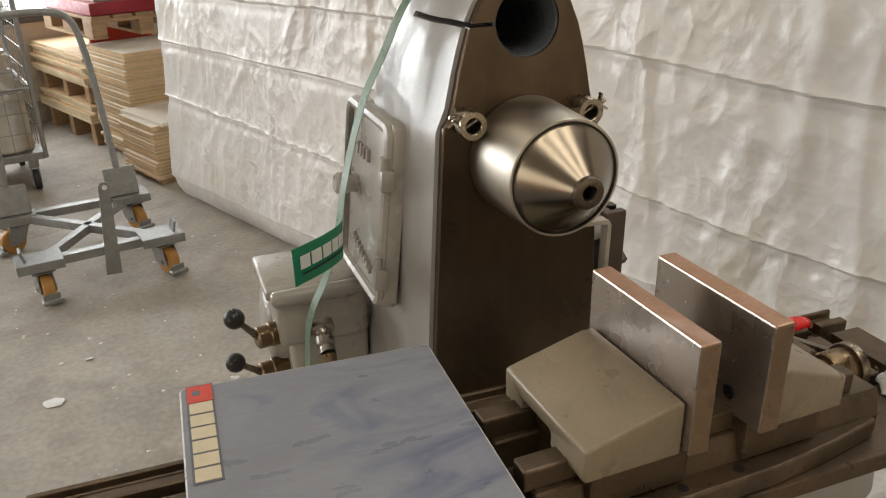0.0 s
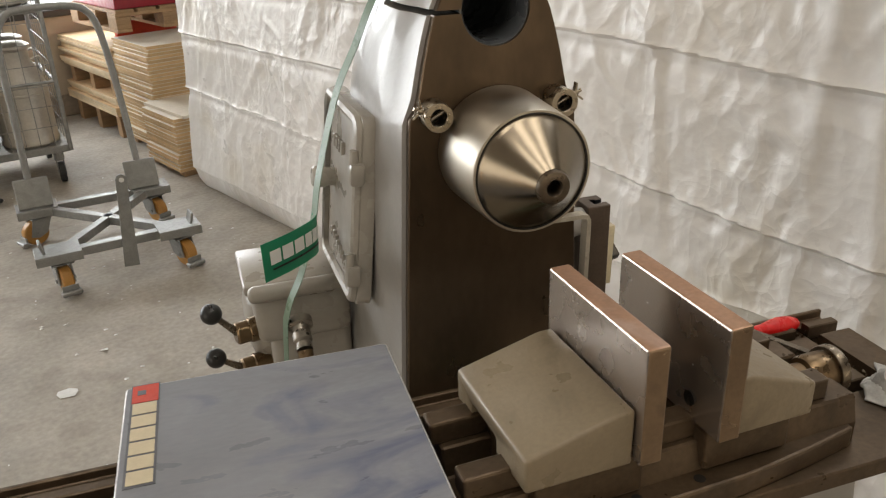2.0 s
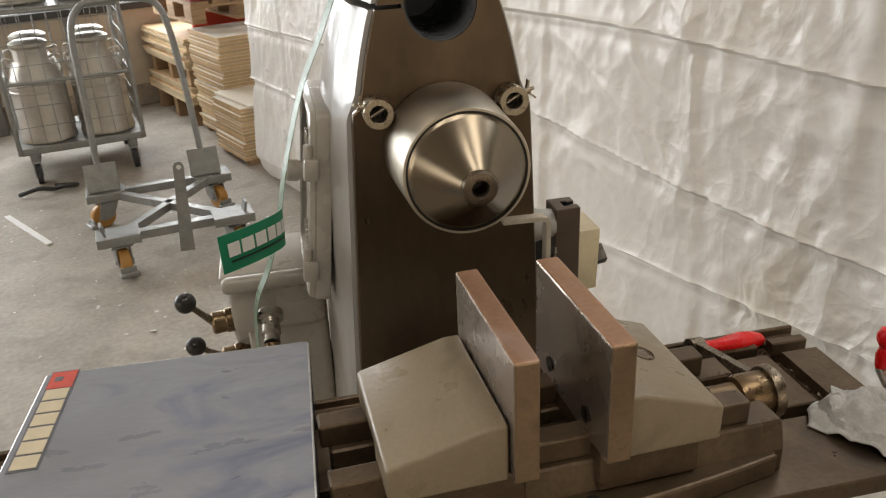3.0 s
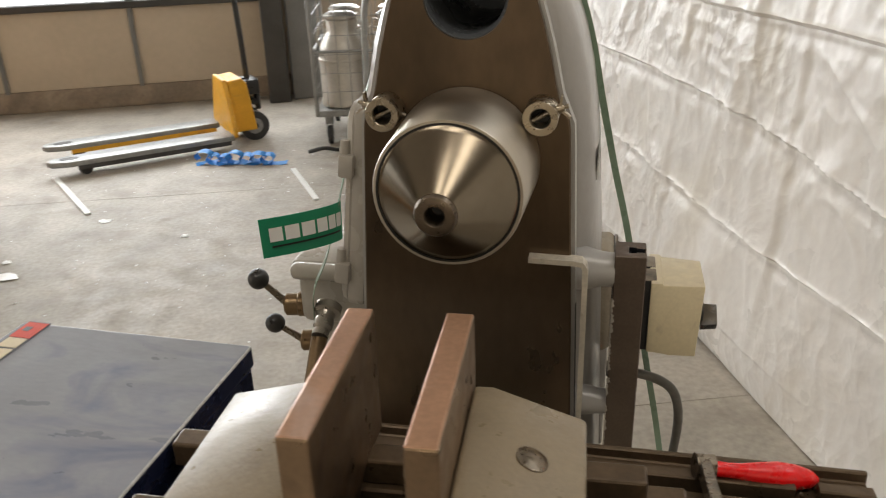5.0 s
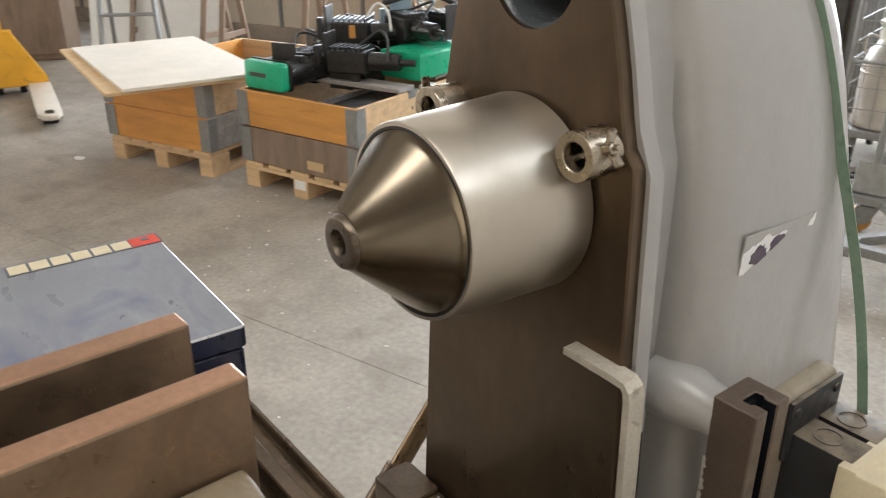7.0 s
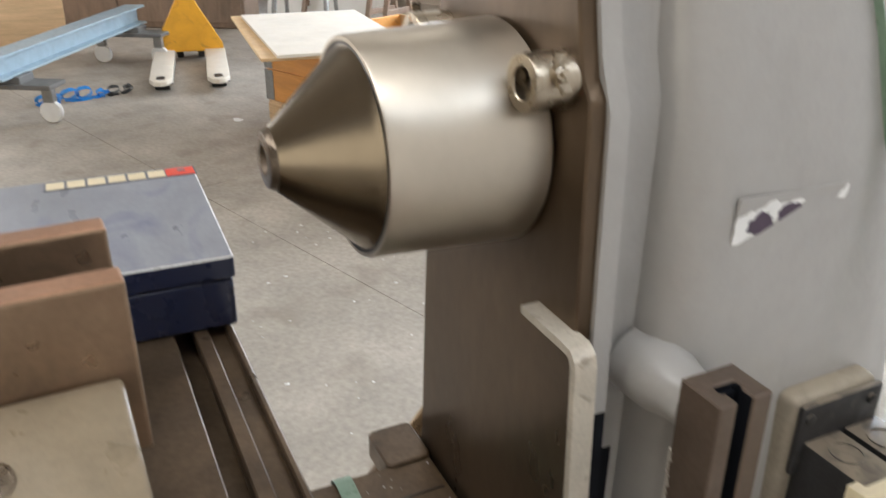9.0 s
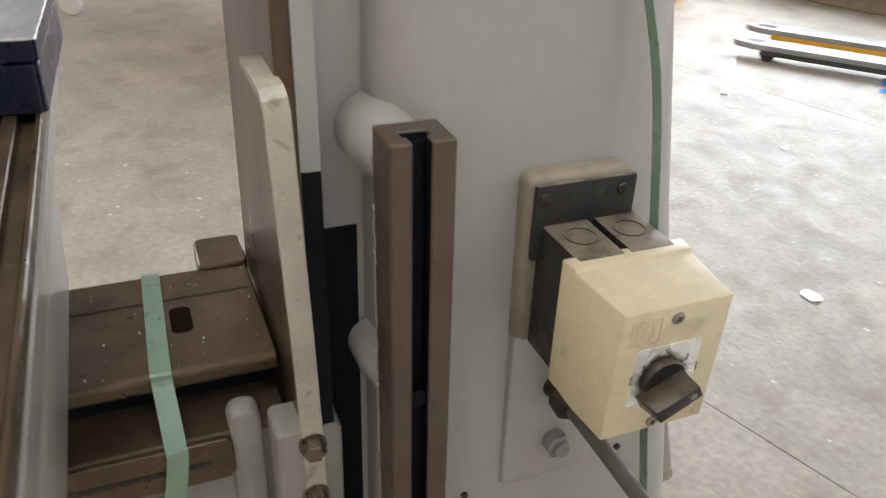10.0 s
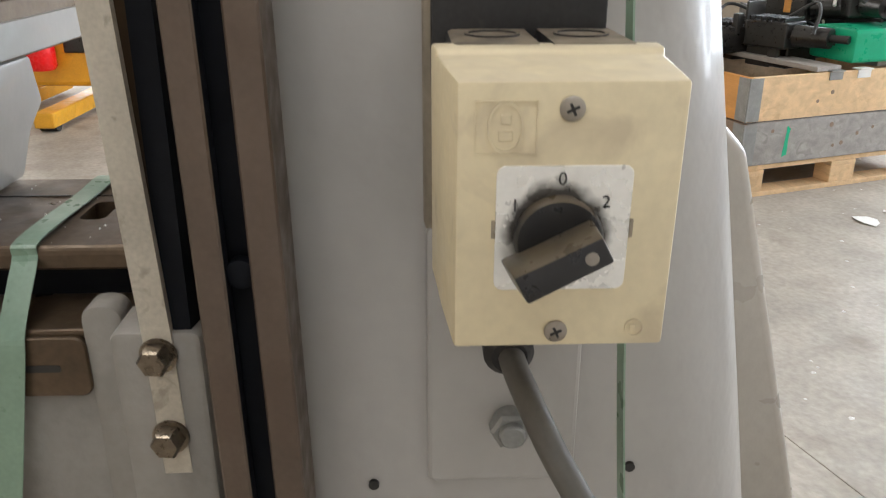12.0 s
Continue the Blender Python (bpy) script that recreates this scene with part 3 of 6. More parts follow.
zs = [r[0] for r in FACE_W]
outline = [(along(FACE_R, z), z) for z in zs] + [(-along(FACE_W, z), z) for z in zs[::-1]]
face = part("front_plate", prism(outline, "y", YF, YF + 0.016, 0.0015, 1), OILED, mill, "oily dark brown steel slideway face", smooth=True)
cut(face, rod((BORE[0], 0.0, BORE[1]), (BORE[0], 0.2, BORE[1]), BORE[2], seg=48))
cut(face, box((-0.072, 0.02, BORE[1]), (0.08, 0.10, 0.005)))

sleeve = lathe((BORE[0], YF + 0.004, BORE[1]), (0, 1, 0), [(BORE[2] + 0.002, 0), (BORE[2] - 0.001, 0), (BORE[2] - 0.004, 0.004), (BORE[2] - 0.004, 0.19), (BORE[2] + 0.002, 0.19)], 48, False)
part("bore_sleeve", sleeve, BOREMAT, mill, "dark oiled bore of the overarm", smooth=True)
# dark disc that stands for the shaded depth of the bore
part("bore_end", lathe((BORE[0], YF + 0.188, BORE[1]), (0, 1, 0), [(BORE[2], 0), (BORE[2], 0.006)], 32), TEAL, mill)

# spindle cover, cone and nose
RIM_Y, TIP_Y, CR = -0.080, -0.139, 0.0730
part("spindle_cover", lathe((SX, YF - 0.001, SZ), (0, -1, 0), [(CR + 0.002, 0), (CR + 0.0050, 0.003), (CR + 0.0045, 0.012), (CR, YF - RIM_Y - 0.002), (CR - 0.001, YF - RIM_Y), (CR - 0.0035, YF - RIM_Y),
     (CR - 0.0035, YF - RIM_Y - 0.006)], 72), ALU, mill, "satin aluminium spindle cover", smooth=True)
cone = bmesh.new()
prof = [(CR - 0.0045, -0.004), (CR - 0.0045, 0.0)]
for k in range(13):
    s = k / 12
    prof.append((CR - 0.0065 - s * (CR - 0.0065 - 0.0205), 0.001 + s * 0.052))
prof += [(0.0195, 0.0530), (0.0110, 0.0530), (0.0100, 0.0500), (0.0100, 0.025)]
add_lathe(cone, (SX, RIM_Y, SZ), (0, -1, 0), prof, 72)
cone_ob = part("cone", cone, TURNED, mill, "turned steel cone with a bored nose", smooth=True)
# black disc in place of the shade down the nose bore
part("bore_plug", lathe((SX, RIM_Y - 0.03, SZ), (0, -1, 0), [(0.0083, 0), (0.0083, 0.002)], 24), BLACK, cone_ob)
nose = [(0.0200, 0.0520), (0.0198, 0.0545), (0.0180, 0.0575), (0.0165, 0.0580), (0.0098, 0.0580), (0.0085, 0.0560), (0.0082, 0.025)]
part("nose", lathe((SX, RIM_Y, SZ), (0, -1, 0), nose, 40, False), NOSE, cone_ob, "dark bored nose", smooth=True)
groove = lathe((SX, RIM_Y - 0.0005, SZ), (0, -1, 0), [(CR - 0.0036, -0.002), (CR - 0.0036, 0.0006), (CR - 0.0056, 0.0006), (CR - 0.0056, -0.002)], 72, False)
part("groove", groove, BLACK, cone_ob, smooth=True)


def ring_clamp(x, sign):
    bm = lathe((x, YF, 1.345), (0, -1, 0), [(0.0, 0), (0.0178, 0), (0.0178, 0.029), (0.0172, 0.030), (0.0108, 0.030), (0.0100, 0.029), (0.0100, 0.004), (0, 0.004)], 40, False)
    ob = part("clamp_ring", bm, RINGS, mill, "satin steel clamp ring", smooth=True)
    # the ring's hollow gets its shade from a black disc
    inner = bmesh.new()
    add_lathe(inner, (x, YF - 0.005, 1.345), (0, -1, 0), [(0.0099, 0), (0.0099, 0.001)], 24)
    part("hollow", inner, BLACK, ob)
    sc = bmesh.new()
    add_rod(sc, (x - 0.011, YF - 0.018, 1.339), (x + 0.011, YF - 0.018, 1.351), 0.0028, seg=10)
    part("cross_pin", sc, STEEL, ob, smooth=True)
    d = Vector((sign * 0.93, -0.05, 0.38)).normalized()
    p = Vector((x, YF - 0.016, 1.345)) + d * 0.0175
    wing = bmesh.new()
    add_lathe(wing, p, d, [(0.0045, 0), (0.0045, 0.003), (0.0038, 0.007), (0.0022, 0.0075), (0.0022, 0.012)], 14)
    side = d.cross(Vector((0, 1, 0))).normalized()
    for s in (-1, 1):
        base = p + d * 0.004 + side * s * 0.0035
        tip = p + d * 0.0085 + side * s * 0.0105
        add_ribbon(wing, curve_points([base, (base + tip) / 2 + d * 0.0005, tip, tip + side * s * 0.0012 + d * 0.001], 3), 0.007, 0.0022, (0, 1, 0))
    part("wing_nut", wing, RINGS, ob, "small dull metal wing nut", smooth=True)
    pin = rod((x - sign * 0.0165, YF - 0.012, 1.343), (x - sign * 0.0215, YF - 0.012, 1.341), 0.0016, seg=8)
    part("set_screw", pin, STEEL, ob)
    return ob


ring_clamp(-0.081, -1)
ring_clamp(0.081, 1)

# flat bar bracket in front of the face, with its two bolts
bar = bmesh.new()
pts = [(0.070, 0.024, 1.184), (0.118, 0.024, 1.183), (0.127, 0.025, 1.1815), (0.1305, 0.026, 1.1765), (0.1315, 0.027, 1.168), (0.1315, 0.0338, 0.99), (0.1300, 0.0372, 0.890), (0.1295, 0.0385, 0.800)]
add_ribbon(bar, pts, 0.017, 0.006, (0, 1, 0))
bracket = part("bar_bracket", bar, BARPAINT, mill, "bent flat bar in worn cream paint")
for y, z in ((0.0368, 0.885), (0.0372, 0.828)):
    hb = bmesh.new()
    add_lathe(hb, (0.132, y, z), (1, -0.1, 0), [(0.0115, 0), (0.0115, 0.0025)], 20)
    hex_head(hb, (0.1345, y, z), (1, -0.1, 0), 0.017, 0.011)
    part("bolt", hb, BOLT, bracket, "oily hexagon bolt", smooth=True)
part("bracket_block", prism(rounded(0.008, 0.56, 0.062, 0.899, 0.006), "x", 0.090, 0.1316, 0.003), SHADED_PAINT, mill, "grey casting under the flat bar", smooth=True)

# the T-slotted rail on bosses
rail = bmesh.new()
RX0, RX1, RY0, RY1 = 0.163, 0.199, 0.0815, 0.1250
ym = 0.1025
sect = [(RX0, RY0), (RX1, RY0), (RX1, ym - 0.0062), (RX1 - 0.012, ym - 0.0062), (RX1 - 0.012, ym - 0.009), (RX1 - 0.020, ym - 0.009), (RX1 - 0.020, ym + 0.009),
        (RX1 - 0.012, ym + 0.009), (RX1 - 0.012, ym + 0.0062), (RX1, ym + 0.0062), (RX1, RY1), (RX0, RY1)]
add_prism(rail, sect, "z", 0.58, 1.166, 0.0012, 1)
# faces inside the slot are blackened to carry its shade
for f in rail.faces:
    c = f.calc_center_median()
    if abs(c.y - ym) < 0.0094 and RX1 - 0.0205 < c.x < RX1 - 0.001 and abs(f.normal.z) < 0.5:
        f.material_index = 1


def lean(bm):
    """The rail leans forward at the top, as the column does."""
    for v in bm.verts:
        v.co.y -= 0.014 * (v.co.z - 1.04)
    return bm


lean(rail)
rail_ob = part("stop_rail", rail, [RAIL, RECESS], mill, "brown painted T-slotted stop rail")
# black strip along the slot's bottom, holding the shade of its depth
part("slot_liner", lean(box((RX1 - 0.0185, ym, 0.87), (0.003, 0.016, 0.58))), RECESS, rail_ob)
for z in (0.962,):
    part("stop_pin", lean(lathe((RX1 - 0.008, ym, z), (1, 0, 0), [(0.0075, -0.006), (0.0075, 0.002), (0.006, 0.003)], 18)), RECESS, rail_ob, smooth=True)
for z, r in ((1.140, 0.020), (0.955, 0.016), (0.72, 0.018)):
    bm = lathe((0.10, ym - 0.004, z), (1, 0, 0), [(r * 1.35, 0), (r * 1.30, 0.030), (r * 1.16, 0.041), (r * 1.05, 0.050), (r, RX0 - 0.099)], 32)
    part("boss", bm, PAINT, mill, smooth=True)

# torn maker's plate on the column side
PLATE_TURN = Matrix.Translation((0.1372, 0.1805, 1.2535)) @ pose(0, 0, 0, -1.5, 3.5, 0)


def plate_layer(name, outline, lo, hi, material, parent, label=""):
    bm = prism(outline, "x", lo, hi)
    bm.transform(PLATE_TURN)
    return part(name, bm, material, parent, label)


def ragged(outline, amount, seed, steps=4):
    """Breaks the sides of an outline into torn steps."""
    rnd = random.Random(seed)
    out = []
    for (ax, ay), (bx, by) in zip(outline, outline[1:] + outline[:1]):
        for k in range(steps):
            s = k / steps
            j = 0.0 if k == 0 else amount
            out.append((ax + (bx - ax) * s + rnd.uniform(-j, j), ay + (by - ay) * s + rnd.uniform(-j, j)))
    return out


name_plate = plate_layer("name_plate", rounded(-0.0495, -0.0165, 0.0495, 0.0165, 0.0015), -0.0006, 0.0008, PAINT, mill, "torn maker's plate with scraps of white film")
plate_layer("white_film", ragged([(-0.0490, -0.0160), (-0.0490, 0.0030), (-0.0400, 0.0060), (-0.0300, 0.0075), (-0.0200, 0.0120), (-0.0100, 0.0090), (0.0060, 0.0100), (0.0150, 0.0010), (0.0290, -0.0075), (0.0080, -0.0120), (-0.0200, -0.0140)], 0.0013, 3),
            0.0007, 0.0011, WHITE, name_plate, "scrap of white film")
plate_layer("white_film", ragged([(0.0490, -0.0060), (0.0490, 0.0160), (0.0430, 0.0110), (0.0410, 0.0060), (0.0330, 0.0020), (0.0250, -0.0050)], 0.0010, 9), 0.0007, 0.0011, WHITE, name_plate, "scrap of white film")
plate_layer("purple_print", ragged([(-0.0390, -0.0080), (-0.0370, 0.0000), (-0.0300, 0.0050), (-0.0220, 0.0045), (-0.0180, -0.0020), (-0.0150, -0.0085), (-0.0280, -0.0115)], 0.0014, 5), 0.0010, 0.0014, PURPLE, name_plate, "purple blot of print")
plate_layer("purple_print", ragged([(-0.0130, 0.0040), (-0.0060, 0.0080), (0.0050, 0.0070), (0.0100, -0.0020), (0.0210, -0.0065), (-0.0080, -0.0105), (-0.0125, -0.0020)], 0.0014, 6), 0.0010, 0.0014, PURPLE, name_plate, "purple blot of print")

# flaked pale paint along the rail's inner front edge
chips = bmesh.new()
rnd = random.Random(8)
z = 0.62
while z < 1.12:
    h = rnd.uniform(0.006, 0.022)
    if rnd.random() < 0.75:
        w = rnd.uniform(0.0012, 0.0040)
        add_prism(chips, ragged([(RX0 - 0.0006, z), (RX0 + w, z + 0.25 * h), (RX0 + 0.5 * w, z + 0.6 * h), (RX0 + w * 0.8, z + 0.8 * h), (RX0 - 0.0006, z + h)], 0.0005, int(z * 1e4), 2), "y", RY0 - 0.0007, RY0 + 0.0012)
    z += h
tagged(part("flaked_paint", lean(chips), PAINT_LIGHT, rail_ob, "flaked pale paint"), kind="stuff")

# ---- rotary switch and its terminal box ----
term = bmesh.new()
add_box(term, (0.1415, 0.2395, 1.040), (0.046, 0.090, 0.146), 0.009, 3)
terminal = part("terminal_box", term, DUSTBOX, mill, "dusty beige terminal box", smooth=True)
part("terminal_cover", box((0.1665, 0.2405, 1.078), (0.006, 0.084, 0.062), 0.006, 2), DUSTY, terminal, "dusty black cover", smooth=True)
for y in (0.206, 0.270):
    part("cover_screw", lathe((0.169, y, 1.098), (1, 0, 0), [(0.0045, 0), (0.0045, 0.002), (0.003, 0.0028)], 14), DUSTY, terminal, smooth=True)
SY0, SY1, SZ0, SZ1 = 0.2050, 0.2870, 0.9665, 1.0720
sbase = bmesh.new()
add_box(sbase, (0.1930, 0.2455, 1.0233), (0.060, 0.080, 0.1065), 0.003, 2)
switch = part("rotary_switch", sbase, DUSTY, mill, "black switch base under a yellowed cream hood", smooth=True)
cut(switch, box((0.193, 0.2455, 1.0745), (0.07, 0.006, 0.02)))
for y in (0.2255, 0.2655):
    part("knockout", lathe((0.191, y, 1.0762), (0, 0, 1), [(0.0125, 0), (0.0125, 0.0012), (0.0108, 0.0012), (0.0108, 0.0003), (0, 0.0003)], 28, False), DUSTY, switch, smooth=True)
hood = bmesh.new()
# lower half sits deeper than the upper
prof = [(0.214, SZ0 + 0.006), (0.214, SZ1 + 0.004), (0.229, SZ1 + 0.004), (0.230, SZ1 + 0.001), (0.283, SZ1), (0.279, SZ0), (0.244, SZ0 + 0.001), (0.225, SZ0 + 0.005)]
b2 = bmesh.new()
add_prism(b2, [(x, z) for x, z in prof], "y", SY0, SY1, 0.0022, 2)
for v in b2.verts:
    s = max(0.0, (0.283 - v.co.x) / 0.069)
    v.co.y += (-1 if v.co.y < 0.2460 else 1) * 0.0075 * s
join(hood, b2)
hood_ob = part("hood", hood, SWITCH, switch, "yellowed cream plastic hood", smooth=True)


def on_front(bm):
    """Seats a flat shape drawn in the y-z plane at x = 0 on the hood's sloping front."""
    for v in bm.verts:
        v.co.x += 0.283 - 0.004 * (SZ1 - v.co.z) / (SZ1 - SZ0)
    return bm


part("dial_plate", on_front(prism(rounded(0.2195, 0.9920, 0.2695, 1.0415, 0.0035), "x", -0.001, 0.0008, 0.0002, 1)), PLATE, switch, "worn bright dial plate")
for y, z in ((0.2455, 1.0622), (0.2445, 0.9735)):
    sc = bmesh.new()
    add_lathe(sc, (0.0, y, z), (1, 0, 0), [(0.0046, -0.001), (0.0046, 0.0008), (0.0034, 0.0016)], 20)
    s_ob = part("hood_screw", on_front(sc), STEEL, switch, smooth=True)
    cross = bmesh.new()
    for a in (25, 115):
        add_box(cross, (0.0017, y, z), (0.0006, 0.0048, 0.0010), 0, 1, pose(0, 0, 0, a, 0, 0))
    part("slot", on_front(cross), BLACK, switch)


def seat(bm, y, z, turn=0.0):
    bm.transform(Matrix.Translation((0.0, y, z)) @ pose(0, 0, 0, turn, 0, 0))
    return on_front(bm)


knob = bmesh.new()
add_lathe(knob, (0, 0, 0), (1, 0, 0), [(0.0165, 0.0005), (0.0165, 0.005), (0.0155, 0.0065), (0.0, 0.0065)], 36, False)
grip = bmesh.new()
add_prism(grip, [(-0.0140, -0.0028), (0.0225, -0.0034), (0.0225, 0.0084), (-0.0140, 0.0080)], "x", 0.004, 0.0255, 0.0011, 2)
for v in grip.verts:
    if v.co.x > 0.015 and v.co.y > 0.01:
        v.co.y -= 0.0028
join(knob, grip)
knob_ob = part("knob", seat(knob, 0.2428, 1.0140, -152), KNOBMAT, switch, "black turning knob", smooth=True)
ks = bmesh.new()
add_lathe(ks, (0.0255, -0.0075, 0.0028), (1, 0, 0), [(0.0025, -0.0005), (0.0025, 0.0004)], 16)
part("knob_screw", seat(ks, 0.2428, 1.0140, -152), STEEL, switch)


def numeral(text, y, z, size):
    cu = bpy.data.curves.new("numeral", "FONT")
    cu.body, cu.size, cu.align_x, cu.align_y, cu.extrude = text, size, "CENTER", "CENTER", 0.0001
    ob = new("numeral", cu)
    me = bpy.data.meshes.new_from_object(ob.evaluated_get(bpy.context.evaluated_depsgraph_get()))
    bpy.data.objects.remove(ob)
    bm = bmesh.new()
    bm.from_mesh(me)
    bm.transform(Matrix.Translation((0.0011, y, z)) @ pose(0, 0, 0, 90, 0, 90))
    return part("numeral", on_front(bm), BLACK, switch)


numeral("1", 0.2265, 1.0265, 0.0068)
numeral("0", 0.2435, 1.0365, 0.0068)
numeral("2", 0.2600, 1.0275, 0.0068)
for a in (38, 90, 128):
    tick = box((0.0010, 0.0, 0.0180), (0.0004, 0.0006, 0.0016))
    tick.transform(Matrix.Translation((0.0, 0.2460, 1.0145)) @ pose(0, 0, 0, a - 90, 0, 0))
    part("tick", on_front(tick), BLACK, switch)
# moulded marks on the hood
emb = bmesh.new()
add_lathe(emb, (0.0, 0.2222, 1.0555), (1, 0, 0), [(0.0066, 0.0001), (0.0066, 0.0008), (0.0058, 0.0008), (0.0058, 0.0001)], 26, False)
for v in emb.verts:
    v.co.z += 0.45 * (v.co.z - 1.0555)
add_box(emb, (0.0003, 0.2333, 1.0555), (0.0008, 0.0004, 0.020))
add_box(emb, (0.0003, 0.2222, 1.0585), (0.0008, 0.0036, 0.0036), 0.0002, 1)
add_box(emb, (0.0003, 0.2222, 1.0525), (0.0008, 0.0052, 0.0036), 0.0002, 1)
for c, s in (((0.0003, 0.2115, 1.0555), (0.0006, 0.0004, 0.019)), ((0.0003, 0.2225, 1.0650), (0.0006, 0.0220, 0.0004)), ((0.0003, 0.2225, 1.0460), (0.0006, 0.0220, 0.0004))):
    add_box(emb, c, s)
part("moulded_mark", on_front(emb), SWITCH, switch)
emb = lathe((0.0, 0.2755, 0.9745), (1, 0, 0), [(0.0038, 0.0001), (0.0038, 0.0008), (0.0033, 0.0008), (0.0033, 0.0001)], 22, False)
add_box(emb, (0.0003, 0.2750, 0.9745), (0.0008, 0.0026, 0.0030), 0.0002, 1)
part("moulded_mark", on_front(emb), SWITCH, switch)
for y in (0.2188, 0.2702):
    part("clip", on_front(box((0.0004, y, 1.0170), (0.0010, 0.0014, 0.007))), DUSTBOX, switch)

# plate, gland, cable under the switch
part("switch_plate", prism(rounded(0.1955, 0.812, 0.283, 0.975, 0.005), "x", 0.143, 0.1630, 0.0025, 2), PAINT, mill, "flat grey plate below the switch")
hb = bmesh.new()
add_lathe(hb, (0.157, 0.243, 0.855), (1, 0, 0), [(0.010, 0), (0.010, 0.010)], 18)
hex_head(hb, (0.167, 0.243, 0.855), (1, 0, 0), 0.021, 0.010)
add_lathe(hb, (0.175, 0.243, 0.855), (1, 0, 0), [(0.0075, 0), (0.0075, 0.006), (0.0065, 0.007)], 16)
part("plate_bolt", hb, GALV, mill, "steel hexagon nut and stud", smooth=True)
gl = bmesh.new()
add_lathe(gl, (0.152, 0.238, 0.917), (1, 0, -0.08), [(0.0110, 0), (0.0110, 0.014), (0.0095, 0.016), (0.0095, 0.024), (0.0135, 0.026), (0.0135, 0.038), (0.0095, 0.042)], 18)
part("cable_gland", gl, DUSTY, mill, smooth=True)
part("cable", tube([(0.184, 0.238, 0.9145), (0.212, 0.242, 0.909), (0.244, 0.253, 0.892), (0.266, 0.273, 0.858), (0.278, 0.301, 0.79), (0.277, 0.340, 0.67), (0.265, 0.36, 0.50), (0.240, 0.41, 0.25), (0.22, 0.47, 0.02)], 0.0070, 14), CABLE, mill, "thick dark cable", smooth=True)
# uncut holes: black discs whose colour holds the shade inside
for y, z in ((0.163, 0.808), (0.318, 0.817)):
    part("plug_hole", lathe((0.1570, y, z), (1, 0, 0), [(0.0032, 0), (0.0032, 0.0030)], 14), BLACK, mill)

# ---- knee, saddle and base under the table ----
part("knee", prism([(-0.116, 0.30), (-0.116, 0.872), (-0.108, 0.880), (0.088, 0.880), (0.088, 0.30)], "y", -0.46, 0.024, 0.004), SHADED_PAINT, mill, "grey cast knee", smooth=True)
knee_top = part("knee_slide", prism([(-0.105, 0.885), (-0.105, 0.924), (0.052, 0.924), (0.055, 0.920), (0.055, 0.908), (0.030, 0.902), (0.022, 0.885)], "y", -0.40, 0.026, 0.0015, 1), TABLE, mill, "oily brown slideway")
cut(knee_top, prism(rounded(-0.042, -0.055, 0.000, -0.036, 0.007), "z", 0.89, 0.95))
flecks = bmesh.new()
rnd = random.Random(21)
for k in range(30):
    x, y, r = rnd.uniform(-0.10, 0.05), rnd.uniform(-0.13, 0.02), rnd.choice((0.0004, 0.0006, 0.0010))
    if -0.048 < x < 0.006 and -0.062 < y < -0.03:
        continue
    tip = flecks.verts.new((x, y, 0.9246 + r))
    foot = [flecks.verts.new((x + r * rnd.uniform(0.6, 1.8) * math.cos(a), y + r * rnd.uniform(0.6, 1.8) * math.sin(a), 0.9242)) for a in (0.3, 2.4, 4.5)]
    for j in range(3):
        flecks.faces.new((foot[j], foot[(j + 1) % 3], tip))
tagged(part("metal_dust", flecks, WHITE, knee_top, "bright metal flecks"), kind="stuff")
part("slide_joint", box((-0.057, -0.18, 0.9242), (0.0016, 0.40, 0.001)), BLACK, knee_top)
part("lower_slide", box((0.048, -0.18, 0.8785), (0.088, 0.41, 0.006), 0.002), TABLE, mill)
# dark strip painted in as the shadow under the slide's overhang
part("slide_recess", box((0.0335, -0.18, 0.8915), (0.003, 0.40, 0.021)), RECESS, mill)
strip = part("gib_strip", prism(rounded(-0.36, 0.835, -0.022, 0.878, 0.008), "x", 0.088, 0.096, 0.001, 1), TABLE, mill, "brown gib strip with a slot")
# black strip as the slot, with the shade inside it as colour
part("gib_slot", prism(rounded(-0.20, 0.8535, -0.040, 0.8585, 0.002), "x", 0.0955, 0.0966), BLACK, strip)
part("knee_lug", prism(rounded(-0.0235, 0.60, 0.003, 0.899, 0.011), "x", 0.070, 0.094, 0.003), SHADED_PAINT, mill, smooth=True)
part("slide_tab", prism(rounded(-0.160, -0.02, -0.100, 0.028, 0.008), "z", 0.900, 0.928, 0.002, 1), TABLE, mill)
part("pedestal", prism(rounded(-0.15, -0.06, 0.20, 0.50, 0.05), "z", 0.05, 0.56, 0.01), PAINT, mill, "grey cast pedestal", smooth=True)
part("foot", prism(rounded(-0.16, -0.30, 0.22, 0.53, 0.05), "z", 0.0, 0.06, 0.008), PAINT, mill, smooth=True)
guard = prism([(0.38, 0.992), (0.403, 0.997), (0.424, 0.976), (0.538, 0.56), (0.38, 0.56)], "x", -0.10, 0.02, 0.008, 3)
part("rear_guard", guard, PAINT_LIGHT, mill, "pale sheet guard behind the column", smooth=True)

# ---- side cover with hinges ----
def tilt_cover(bm):
    """Lays a shape drawn about the origin (x out, y back, z up) on the column's leaning left side."""
    bm.transform(Matrix.Translation((-0.152, 0.222, 1.19)) @ pose(0, 0, 0, 0, 6.5, 0))
    return bm


